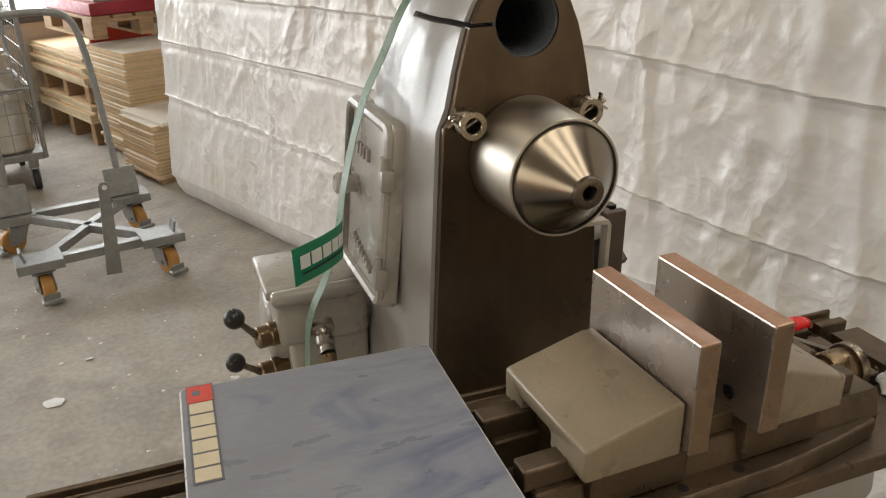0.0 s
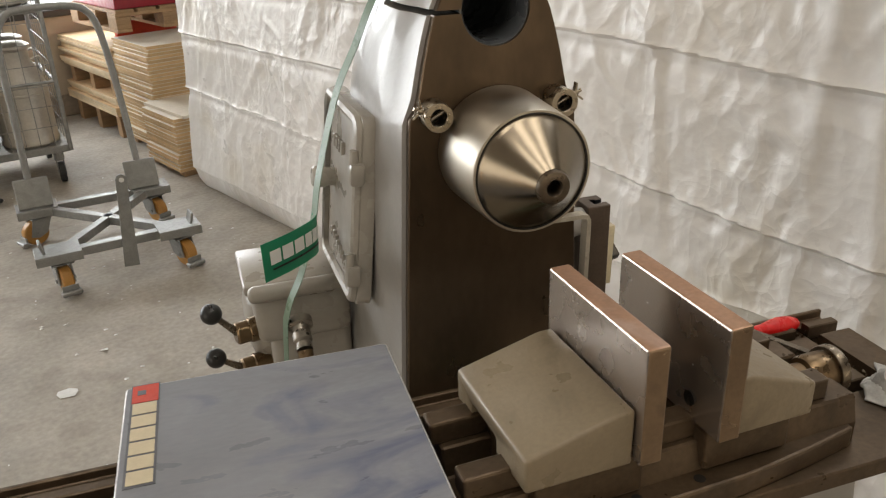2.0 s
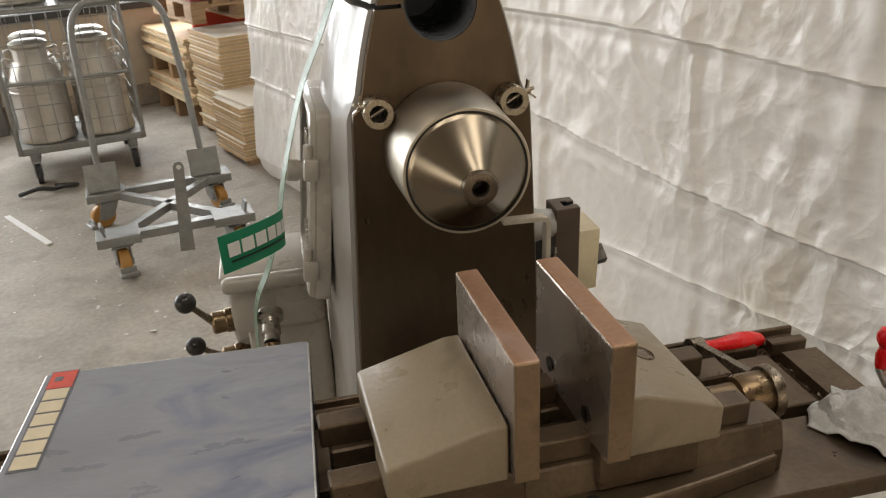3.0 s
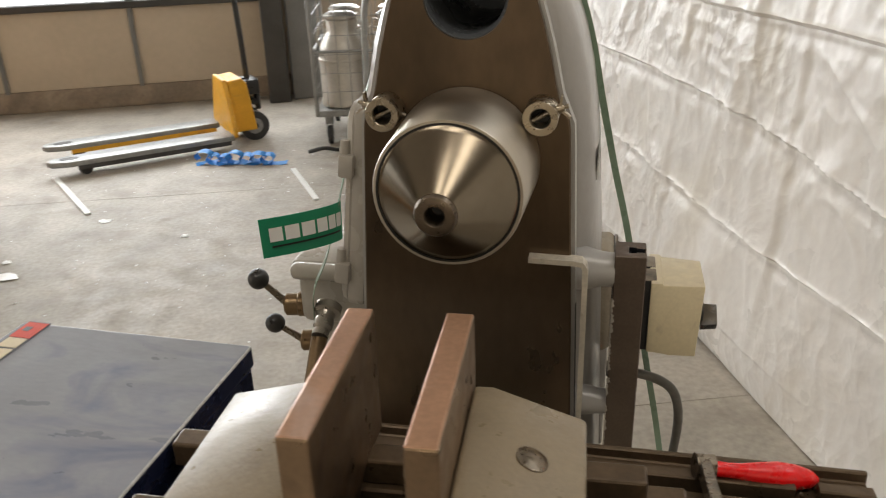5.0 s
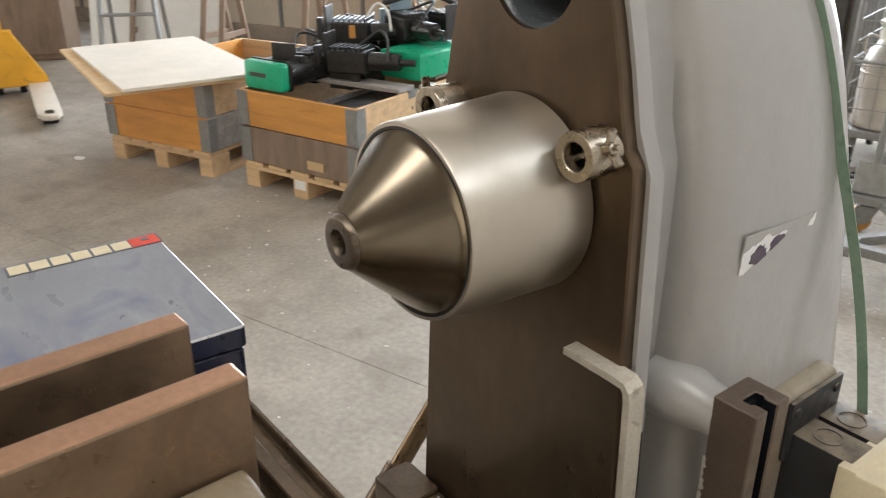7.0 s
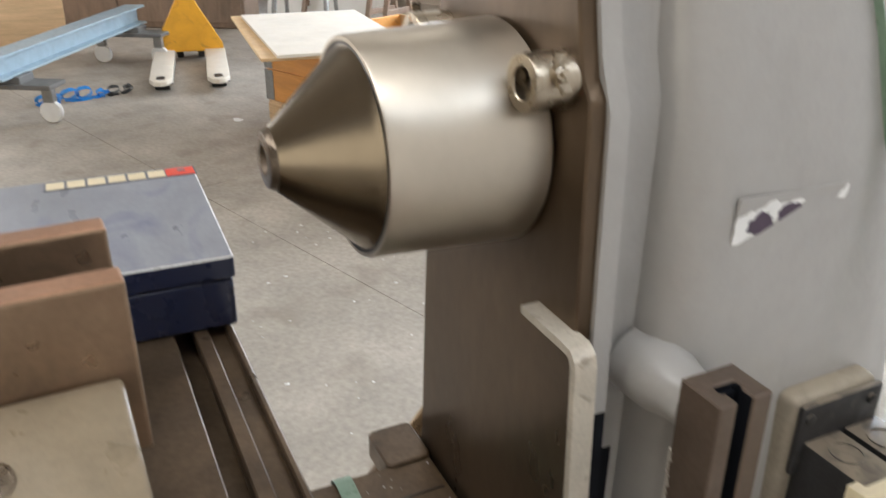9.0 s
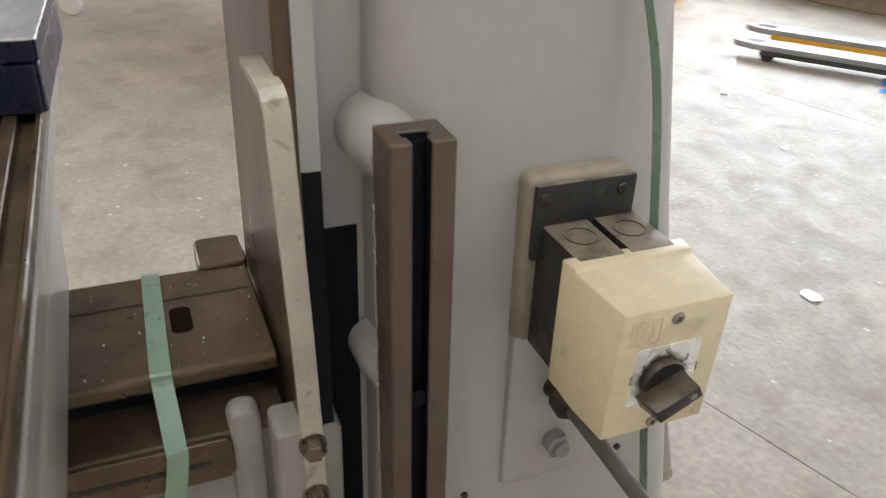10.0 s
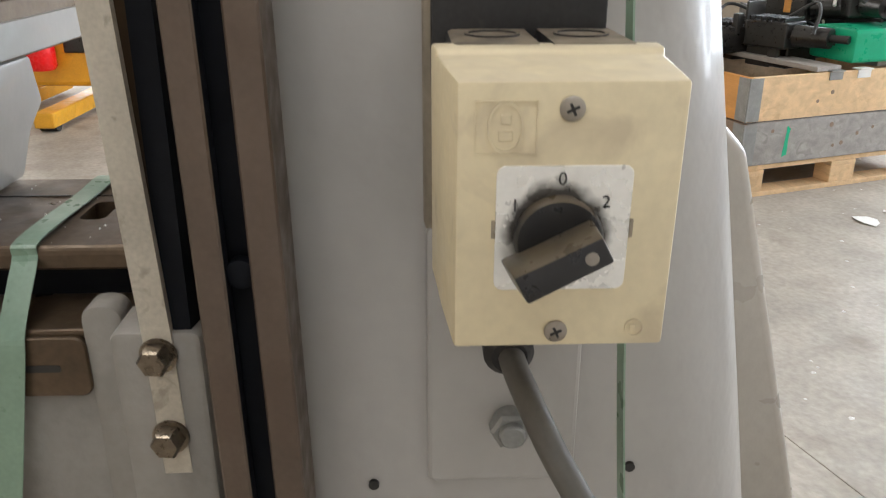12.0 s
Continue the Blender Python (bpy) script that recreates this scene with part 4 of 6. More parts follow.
cov = part("side_cover", tilt_cover(prism(rounded(-0.108, -0.135, 0.108, 0.135, 0.014), "x", -0.010, 0.012, 0.003)), PAINT_LIGHT, mill, "grey cast side cover with a raised rim", smooth=True)
rim = bmesh.new()
loop = [Vector((-0.011, y, z)) for y, z in rounded(-0.100, -0.127, 0.100, 0.127, 0.016, 4)]
ring = [loop[-1]] + loop + [loop[0], loop[1]]
add_sweep(rim, ring, circle(0.0085, 8), (1, 0, 0))
part("rim", tilt_cover(rim), PAINT_LIGHT, cov, smooth=True)
for z in (0.060, -0.085):
    part("hinge", tilt_cover(box((-0.016, -0.106, z), (0.020, 0.022, 0.030), 0.004)), PAINT_LIGHT, cov, smooth=True)
    part("hinge_pin", tilt_cover(rod((-0.020, -0.106, z + 0.013), (-0.020, -0.106, z + 0.032), 0.007, 0.006, 14)), PAINT_LIGHT, cov, smooth=True)
kn = lathe((-0.010, 0.060, 0.005), (-1, 0, 0), [(0.014, 0), (0.014, 0.012), (0.0165, 0.016), (0.0165, 0.030), (0.013, 0.034)], 24)
part("cover_knob", tilt_cover(kn), PAINT_LIGHT, cov, smooth=True)
for row, n, z, h in ((0, 4, 0.066, 0.019), (1, 8, -0.075, 0.013)):
    for k in range(n):
        w = 0.0105 if row == 0 else 0.0085
        y = 0.045 - k * (0.0165 if row == 0 else 0.0130)
        part("relief_bar", tilt_cover(box((-0.0125, y, z - 0.003 * k * row), (0.006, w * 0.55, h), 0.001, 1)), PAINT_LIGHT, cov)

# ---- feed gearbox with ball levers ----
gear = bmesh.new()
add_box(gear, (-0.232, 0.345, 0.985), (0.150, 0.170, 0.090), 0.014, 3)
add_box(gear, (-0.222, 0.350, 0.86), (0.130, 0.160, 0.26), 0.016, 3)
gearbox = part("feed_gearbox", gear, PAINT_LIGHT, mill, "glossy grey feed gearbox", smooth=True)
part("lid_lip", box((-0.240, 0.262, 1.030), (0.150, 0.024, 0.026), 0.010, 3), PAINT_LIGHT, gearbox, smooth=True)
part("top_slab", box((-0.240, 0.352, 1.030), (0.158, 0.150, 0.018), 0.005, 3), PAINT_LIGHT, gearbox, smooth=True)
part("side_bulge", lathe((-0.285, 0.385, 0.93), (-1, 0, 0), [(0.075, 0), (0.073, 0.012), (0.062, 0.026), (0.035, 0.034)], 36), PAINT_LIGHT, gearbox, smooth=True)
for ball, hub in (((-0.372, 0.264, 1.010), (-0.335, 0.283, 0.958)), ((-0.376, 0.312, 0.905), (-0.332, 0.325, 0.868))):
    b, h = Vector(ball), Vector(hub)
    hb = lathe(h + Vector((0.042, 0.010, 0)), (-1, -0.2, 0), [(0.020, 0), (0.020, 0.026), (0.0180, 0.028), (0.0180, 0.046), (0.015, 0.049)], 26)
    hub_ob = part("lever_hub", hb, BRASS, gearbox, "dull bronze lever hub", smooth=True)
    part("lever", rod(h, b, 0.0065, 0.0045, 14), BOLT, hub_ob, smooth=True)
    sph = bmesh.new()
    bmesh.ops.create_uvsphere(sph, u_segments=28, v_segments=18, radius=0.0165)
    sph.transform(Matrix.Translation(b))
    part("ball_knob", sph, BLACK, hub_ob, "black ball knob", smooth=True)
uj = bmesh.new()
a, b = Vector((-0.246, 0.228, 0.992)), Vector((-0.247, 0.180, 0.965))
add_lathe(uj, a, b - a, [(0.020, 0), (0.020, 0.012), (0.014, 0.015), (0.0125, 0.022), (0.0145, 0.026), (0.0145, 0.038), (0.011, 0.042), (0.0125, 0.047), (0.0125, 0.054)], 24)
shaft = part("universal_joint", uj, STEEL, gearbox, "oily steel universal joint", smooth=True)
part("shaft", rod(b, (-0.252, -0.01, 0.73), 0.0118, seg=18), BRASS, shaft, "long bronze-coloured drive shaft", smooth=True)
part("sleeve", rod((-0.2497, 0.075, 0.834), (-0.253, -0.02, 0.718), 0.017, seg=18), OILED, shaft, smooth=True)

# ---- work table ----
TZ, TY0, TY1, TX0, TX1 = 1.066, -0.405, -0.137, -0.62, 0.392
table = bmesh.new()
slots = (-0.181, -0.295)
prof = [(TY0 + 0.025, 1.020), (TY0 + 0.020, 1.043), (TY0, 1.046), (TY0, TZ)]
for s in slots[::-1]:
    prof += [(s - 0.0085, TZ), (s - 0.0085, TZ - 0.018), (s - 0.0150, TZ - 0.018), (s - 0.0150, TZ - 0.032), (s + 0.0150, TZ - 0.032), (s + 0.0150, TZ - 0.018), (s + 0.0085, TZ - 0.018), (s + 0.0085, TZ)]
prof += [(TY1 - 0.022, TZ), (TY1 - 0.022, TZ - 0.010), (TY1 - 0.006, TZ - 0.010), (TY1 - 0.006, TZ + 0.001), (TY1, TZ + 0.001), (TY1, 1.020)]
add_prism(table, prof, "x", TX0, TX1, 0.0015, 1)
table_ob = part("work_table", table, TABLE, mill, "oily brown slotted work table")
part("saddle", prism([(-0.157, 1.0195), (-0.166, 0.978), (-0.134, 0.958), (-0.108, 0.9255), (0.205, 0.9255), (0.235, 0.958), (0.250, 0.978), (0.245, 1.0195)], "y", -0.370, TY1 - 0.001, 0.004, 2), PAINT, mill, "grey cast saddle under the table", smooth=True)
# T-slot blocks and swarf at the right end
cut(table_ob, box((0.336, -0.285, TZ), (0.020, 0.265, 0.030)))
swarf = bmesh.new()
rnd = random.Random(5)
for k in range(260):
    x, y = (rnd.uniform(0.327, 0.345), rnd.uniform(-0.40, -0.16)) if k < 150 else (rnd.uniform(0.25, 0.385), rnd.choice(slots[:2]) + rnd.uniform(-0.008, 0.008))
    r = rnd.uniform(0.0012, 0.0032)
    p = Vector((x, y, TZ - 0.014 + rnd.uniform(0, 0.010) if k < 150 else TZ - 0.028))
    q = [swarf.verts.new(p + Vector((rnd.uniform(-r, r), rnd.uniform(-r, r), rnd.uniform(-r, r)))) for j in range(4)]
    for f in ((0, 1, 2), (0, 3, 1), (1, 3, 2), (0, 2, 3)):
        swarf.faces.new([q[j] for j in f])
tagged(part("swarf", swarf, TABLE, table_ob, "dark metal swarf"), kind="stuff")
part("table_side", prism([(TY1 - 0.004, 1.0215), (TY1 + 0.0025, 1.0225), (TY1 + 0.0025, 1.050), (TY1 - 0.004, 1.052)], "x", TX0 + 0.01, TX1 - 0.004), PAINT, table_ob, "grey painted table side")
hw = bmesh.new()
add_rod(hw, (TX1, -0.30, 1.01), (TX1 + 0.06, -0.30, 1.01), 0.012, seg=14)
add_rod(hw, (TX1 + 0.05, -0.30, 1.01), (TX1 + 0.071, -0.217, 1.038), 0.007, seg=12)
hw_ob = part("table_crank", hw, STEEL, mill, "steel table crank", smooth=True)
grip_bm = lathe((TX1 + 0.071, -0.217, 1.036), (0.1, 0.05, 1), [(0.006, 0), (0.0085, 0.006), (0.0105, 0.02), (0.008, 0.030), (0.013, 0.038), (0.014, 0.045), (0.011, 0.053), (0.003, 0.057)], 20)
part("grip", grip_bm, RED, hw_ob, "red plastic grip", smooth=True)

# ---- machine vise on the table ----
vise = thing("machine_vise", "beige painted machine vise with tall bronzed steel jaws, standing open", "vise", pose(0, -0.3185, 0, 0, 0, 2.1) @ Matrix.Translation((0, 0.3185, 0)))
vb = bmesh.new()
add_prism(vb, [(-0.380, TZ), (-0.380, 1.090), (-0.373, 1.118), (-0.338, 1.118), (-0.336, 1.084), (-0.294, 1.084), (-0.292, 1.118), (-0.257, 1.118), (-0.250, 1.090), (-0.250, TZ)], "x", -0.185, 0.225, 0.002, 1)
vise_base = part("vise_bed", vb, TABLE, vise, "oily brown slotted bed")
for y in (-0.2735, -0.3555):
    part("guide_bar", box((0.0, y, 1.1295), (0.386, 0.023, 0.0235), 0.0025), TABLE, vise, "dark steel guide bar")
for x0, x1 in ((-0.136, -0.030), (0.036, 0.132)):
    part("jaw_slide", box(((x0 + x1) / 2, -0.3145, 1.113), (x1 - x0, 0.142, 0.042), 0.003), TABLE, vise)
flange = bmesh.new()
add_prism(flange, [(-0.16, -0.372), (0.215, -0.372), (0.215, -0.386), (0.150, -0.396), (0.105, -0.401), (0.07, -0.404), (-0.10, -0.404), (-0.16, -0.400)], "z", TZ, 1.090, 0.003)
part("bed_flange", flange, TABLE, vise)
# flange holes are black discs, the shade inside put in as colour
for x, y in ((0.029, -0.3905), (-0.038, -0.3915), (-0.115, -0.392)):
    part("flange_hole", lathe((x, y, 1.0895), (0, 0, 1), [(0.0055, 0), (0.0055, 0.0009)], 18), BLACK, vise)
part("lead_screw", rod((-0.13, -0.312, TZ + 0.040), (0.235, -0.312, TZ + 0.040), 0.0095, seg=20), OILED, vise, smooth=True)


def jaw(x0, x1, label):
    bm = box(((x0 + x1) / 2, -0.3185, 1.1935), (x1 - x0, 0.170, 0.115), 0.0022, 2)
    # bronzed top face, grey left face, brown on all others
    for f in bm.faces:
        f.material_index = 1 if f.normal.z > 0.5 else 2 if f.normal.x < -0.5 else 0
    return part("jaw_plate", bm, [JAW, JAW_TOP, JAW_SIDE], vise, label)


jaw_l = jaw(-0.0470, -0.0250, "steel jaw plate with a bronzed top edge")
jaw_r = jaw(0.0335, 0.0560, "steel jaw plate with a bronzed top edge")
# each screw hole is a black disc painted as shade, not cut
for y in (-0.36, -0.275):
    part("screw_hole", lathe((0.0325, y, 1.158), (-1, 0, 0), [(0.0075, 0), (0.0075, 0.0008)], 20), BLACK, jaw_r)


def block(side):
    """The painted wedge behind a jaw: high at the jaw, sloping down outwards."""
    if side < 0:
        xz = [(-0.0485, 1.134), (-0.0485, 1.190), (-0.064, 1.190), (-0.150, 1.168), (-0.150, 1.134)]
    else:
        xz = [(0.0565, 1.131), (0.0565, 1.192), (0.072, 1.192), (0.146, 1.166), (0.146, 1.131)]
    bm = prism(xz, "y", -0.395, -0.244, 0.0035, 3)
    return part("jaw_block", bm, VISE, vise, "beige painted wedge block", smooth=True)


blk_l = block(-1)
blk_r = block(1)
cut(blk_l, box((-0.150, -0.3145, 1.128), (0.06, 0.056, 0.050), 0.005))
part("block_screw", lathe((0.107, -0.316, 1.1797), (0.35, 0, 1), [(0.0125, -0.004), (0.0125, 0.0012), (0.0110, 0.0016), (0.0105, 0.0002), (0.0075, 0.0002), (0.0060, 0.0010), (0.0, 0.0008)], 26, False), BOLT, blk_r, smooth=True)
hub = lathe((0.185, -0.312, 1.104), (1, 0, 0), [(0.016, 0), (0.016, 0.028), (0.0205, 0.030), (0.0225, 0.034), (0.0225, 0.072), (0.020, 0.076), (0.014, 0.077)], 32)
crank = part("vise_crank", hub, BRASS, vise, "bronze-toned crank hub", smooth=True)
arm = bmesh.new()
add_ribbon(arm, curve_points([(0.252, -0.318, 1.103), (0.252, -0.290, 1.102), (0.252, -0.235, 1.090), (0.2535, -0.172, 1.075)], 4), 0.017, 0.009, (0, 0.25, 1))
add_lathe(arm, (0.246, -0.312, 1.104), (1, 0, 0), [(0.026, 0), (0.027, 0.002), (0.027, 0.010), (0.025, 0.012)], 32)
add_rod(arm, (0.245, -0.176, 1.076), (0.262, -0.174, 1.0745), 0.0115, seg=20)
part("crank_arm", arm, BOLT, crank, "forged steel crank arm", smooth=True)
g0, g1 = Vector((0.261, -0.176, 1.0745)), Vector((0.356, -0.162, 1.060))
part("crank_grip", lathe(g0, g1 - g0, [(0.0060, 0), (0.0072, 0.004), (0.0066, 0.014), (0.0074, 0.026), (0.0105, 0.044), (0.0124, 0.059), (0.0115, 0.075), (0.0082, 0.089), (0.003, 0.096)], 26), RED, crank, "glossy red grip", smooth=True)

# crumpled rag on the table end
def rag_mesh():
    bm = bmesh.new()
    bmesh.ops.create_grid(bm, x_segments=36, y_segments=36, size=0.5)
    for v in bm.verts:
        x, y = v.co.x, v.co.y
        r = math.hypot(x, y)
        q = Vector((x * 4.2, y * 4.2, 1.7))
        h = 0.026 * (1 - (1.8 * r) ** 2) + 0.022 * abs(noise.noise(q)) + 0.010 * abs(noise.noise(q * 2.4))
        v.co = Vector((x * (0.085 + 0.02 * noise.noise((y * 3, 2, 1))), y * (0.115 + 0.03 * noise.noise((x * 3, 5, 1))), max(0.001, h * (1 if r < 0.45 else 0.55))))
    return bm


rag = part("rag", rag_mesh(), RAG, None, smooth=True)
rag.matrix_world = pose(0.350, -0.345, TZ + 0.002, 0, 0, 30)
tagged(rag, "crumpled grey cleaning rag lying on the work table", "rag")
rs = rag.modifiers.new("thickness", "SOLIDIFY")
rs.thickness = 0.0015

# ---- flat metal case on the table ----
case = thing("metal_case", "scuffed blue-grey metal case with navy sides, closed, on the work table", "case", pose(-0.3275, -0.124, TZ + 0.001, 0, 0, -2.1))
CW, CD, CH = 0.270, 0.300, 0.072
part("case_body", prism(rounded(-CW / 2 + 0.002, -CD + 0.002, CW / 2 - 0.002, -0.002, 0.006), "z", 0.0, CH - 0.024, 0.0015, 1), NAVY, case, "dark navy enamel body")
lid = prism(rounded(-CW / 2, -CD, CW / 2, 0.0, 0.005), "z", CH - 0.022, CH, 0.0018, 2)
# the bevelled rim takes the painted glint
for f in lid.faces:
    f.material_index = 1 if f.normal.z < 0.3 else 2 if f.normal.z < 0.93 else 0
part("case_lid", lid, [LID, NAVY, EDGE_GLINT], case, "scuffed blue-grey lid")
band = part("print_band", box((-CW / 2 + 0.020, -0.080, CH + 0.0003), (0.027, 0.162, 0.0006)), PRINTBAND, case, "dark printed band")
part("print_mark", box((-CW / 2 + 0.020, -0.0165, CH + 0.0008), (0.025, 0.031, 0.0006)), REDPRINT, case, "red printed square")
part("print_notch", box((-CW / 2 + 0.0165, -0.0150, CH + 0.0012), (0.008, 0.008, 0.0004)), PRINTBAND, case)
for k in range(6):
    y = -0.0425 - k * 0.0213
    part("print_bar", box((-CW / 2 + 0.020, y, CH + 0.0008), (0.0225, 0.0182, 0.0006)), CREAM, case, "cream printed bar")

# ---- green strap and tag ----
strap = thing("tension_strap", "pale green plastic strap tied round the machine", "strap")
sb = bmesh.new()
add_ribbon(sb, curve_points([(0.0, 0.215, 1.538), (-0.060, 0.21, 1.512), (-0.100, 0.205, 1.462), (-0.128, 0.215, 1.40), (-0.160, 0.225, 1.33), (-0.196, 0.215, 1.22), (-0.212, 0.205, 1.155),
                              (-0.236, 0.208, 1.08), (-0.262, 0.212, 1.02), (-0.272, 0.225, 0.93), (-0.30, 0.235, 0.50), (-0.31, 0.25, 0.07)], 5), 0.015, 0.001, (-0.35, 1, 0.1))
part("strap_front", sb, STRAP, strap)
sb = bmesh.new()
add_ribbon(sb, curve_points([(0.0, 0.215, 1.538), (0.058, 0.215, 1.516), (0.100, 0.222, 1.452), (0.121, 0.236, 1.39), (0.137, 0.256, 1.31), (0.160, 0.284, 1.20), (0.184, 0.288, 1.10), (0.218, 0.290, 0.92), (0.252, 0.297, 0.75), (0.31, 0.315, 0.40), (0.37, 0.33, 0.03)], 5), 0.009, 0.001, (1, 0.12, 0))
part("strap_back", sb, STRAP, strap)
sb = bmesh.new()
add_ribbon(sb, curve_points([(-0.112, -0.067, 0.90), (-0.106, -0.066, 0.926), (-0.05, -0.067, 0.9265), (0.046, -0.069, 0.9265), (0.057, -0.069, 0.915), (0.093, -0.067, 0.884), (0.101, -0.068, 0.862), (0.103, -0.086, 0.77), (0.107, -0.10, 0.70), (0.12, -0.14, 0.40)], 5), 0.017, 0.001, (0.0, 1, 0))
part("strap_low", sb, STRAP, strap)

sign = thing("green_tag", "green plastic tag with white print, looped on the strap", "tag")
tb = bmesh.new()
TAG = [(-0.294, 0.129), (-0.270, 0.143), (-0.245, 0.160), (-0.224, 0.178), (-0.212, 0.192), (-0.207, 0.204), (-0.211, 0.210)]
pts = curve_points([(x, y, 1.139 + 0.03 * (x + 0.294)) for x, y in TAG], 4)
add_ribbon(tb, pts, 0.056, 0.0012, (0.03, 0, 1))
part("tag_sheet", tb, GREEN, sign)
for k in range(6):
    s0 = 0.07 + 0.125 * k
    i0, i1 = s0 * (len(pts) - 1), (s0 + 0.105) * (len(pts) - 1)
    along_tag = [pts[int(q)].lerp(pts[min(int(q) + 1, len(pts) - 1)], q - int(q)) for q in (i0, (i0 + i1) / 2, i1)]
    lift = Vector((0.55, -0.83, 0)) * 0.0016
    lb = bmesh.new()
    add_ribbon(lb, [p + lift + Vector((0, 0, 0.004)) for p in along_tag], 0.020, 0.0006, (0.06, 0, 1))
    part("print_bar", lb, WHITE, sign, "white printed bar")
lb = bmesh.new()
add_ribbon(lb, [p + Vector((0.55, -0.83, 0)) * 0.0016 + Vector((0, 0, -0.013)) for p in pts[2:-6]], 0.0026, 0.0006, (0.06, 0, 1))
part("print_line", lb, BLACK, sign)


# ---- things round the machine ----
def at(u, v, turn=0.0, z=0.0):
    return HALL @ pose(u, v, z, 0, 0, turn)


def pallet(parent, w, d, z=0.0, wood=PINE):
    """Nine blocks, three skids and a board deck; w along x, d along y, corner at the origin."""
    for x in (0.05, w / 2, w - 0.05):
        part("skid", box((x, d / 2, z + 0.011), (0.10, d, 0.022), 0.002, 1), wood, parent)
        for y in (0.07, d / 2, d - 0.07):
            part("block", box((x, y, z + 0.0615), (0.10, 0.145, 0.079), 0.003, 1), wood, parent)
    for y in (0.07, d / 2, d - 0.07):
        part("stringer", box((w / 2, y, z + 0.112), (w, 0.145, 0.021), 0.002, 1), wood, parent)
    for k in range(5):
        x = 0.07 + (w - 0.14) * k / 4
        part("deck_board", box((x, d / 2, z + 0.133), (0.125, d, 0.021), 0.002, 1), wood, parent)


def collar(parent, w, d, z, faces):
    """A hinged board collar 0.195 high; faces: materials of the -y, +x, +y and -x boards."""
    t, h = 0.02, 0.195
    for name, c, s, m in (("collar_board", (w / 2, t / 2, z + h / 2), (w - 0.004, t, h - 0.004), faces[0]), ("collar_board", (w - t / 2, d / 2, z + h / 2), (t, d - 2 * t, h - 0.004), faces[1]),
                          ("collar_board", (w / 2, d - t / 2, z + h / 2), (w - 0.004, t, h - 0.004), faces[2]), ("collar_board", (t / 2, d / 2, z + h / 2), (t, d - 2 * t, h - 0.004), faces[3])):
        part(name, box(c, s, 0.003, 1), m, parent)
    for x, sx in ((0, -1), (w, 1)):
        for y, sy in ((0, -1), (d, 1)):
            bm = bmesh.new()
            add_box(bm, (x - sx * 0.032, y + sy * 0.0025, z + h / 2), (0.07, 0.004, h - 0.01), 0.001, 1)
            add_box(bm, (x + sx * 0.0025, y - sy * 0.032, z + h / 2), (0.004, 0.07, h - 0.01), 0.001, 1)
            add_rod(bm, (x + sx * 0.003, y + sy * 0.003, z + 0.004), (x + sx * 0.003, y + sy * 0.003, z + h - 0.004), 0.006, seg=8)
            part("corner_hinge", bm, GALV, parent, "galvanised corner hinge")


def pallet_box(u, v, turn, label, upper, lower):
    ob = thing("pallet_box", label, "pallet box", at(u, v, turn), "pallet boxes")
    pallet(ob, 0.8, 1.2)
    collar(ob, 0.8, 1.2, 0.144, lower)
    collar(ob, 0.8, 1.2, 0.341, upper)
    return ob


box_a = pallet_box(-2.744, 2.634, -4.6, "pallet box of two stacked board collars full of parts", (ORANGE_WOOD, PINE, PINE, PINE), (DARKWOOD, GREY_WOOD, GREY_WOOD, GREY_WOOD))
part("paper_label", box((0.40, -0.002, 0.075), (0.075, 0.003, 0.05)), WHITE, box_a, "white paper label")
part("wood_scrap", box((0.52, -0.006, 0.20), (0.11, 0.006, 0.045)), CHIP, box_a)
for y, m in ((0.46, GALV), (0.62, WHITE)):
    clip = box((0.79, y, 0.539), (0.050, 0.075, 0.006), 0.001, 1)
    add_box(clip, (0.8025, y, 0.520), (0.004, 0.075, 0.040), 0.001, 1)
    part("top_clip", clip, m, box_a, "metal clip over the board")
part("paint_mark", prism(ragged([(0.225, 0.175), (0.25, 0.18), (0.255, 0.30), (0.235, 0.31)], 0.006, 4), "x", 0.7995, 0.8012), GREENBOX, box_a, "green paint mark")
for k in range(9):
    rnd = random.Random(40 + k)
    y, z, r = rnd.uniform(0.12, 1.08), rnd.choice((0.24, 0.44)) + rnd.uniform(-0.06, 0.06), rnd.uniform(0.007, 0.013)
    knot = lathe((0.7995, y, z), (1, 0, 0), [(r, 0), (r * 0.9, 0.0014)], 12)
    part("wood_knot", knot, DARKWOOD, box_a, "dark wood knot")
# black sheet added as the dark depth of the box; no board lies there
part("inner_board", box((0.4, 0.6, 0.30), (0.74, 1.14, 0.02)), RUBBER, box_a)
box_b = pallet_box(-3.78, 2.62, 0, "pallet box of amber board collars under loose boards", (ORANGE_WOOD, PINE, PINE, ORANGE_WOOD), (ORANGE_WOOD, GREY_WOOD, GREY_WOOD, ORANGE_WOOD))
box_c = pallet_box(-3.25, 4.05, 4, "empty open pallet box of amber boards", (ORANGE_WOOD, ORANGE_WOOD, PINE, ORANGE_WOOD), (ORANGE_WOOD, ORANGE_WOOD, PINE, ORANGE_WOOD))
for k, (c, s, turn) in enumerate((((-3.60, 2.84, 0.547), (1.42, 0.80, 0.018), -29), ((-3.53, 2.87, 0.5655), (1.36, 0.78, 0.018), -28))):
    lb = part("loose_board", box((0, 0, 0), s, 0.002, 1), CHIP_TOP if k else CHIP, None)
    lb.matrix_world = HALL @ pose(c[0], c[1], c[2], 0, 0, turn)
    tagged(lb, "pale loose board lying on a pallet box", "board", "loose boards")


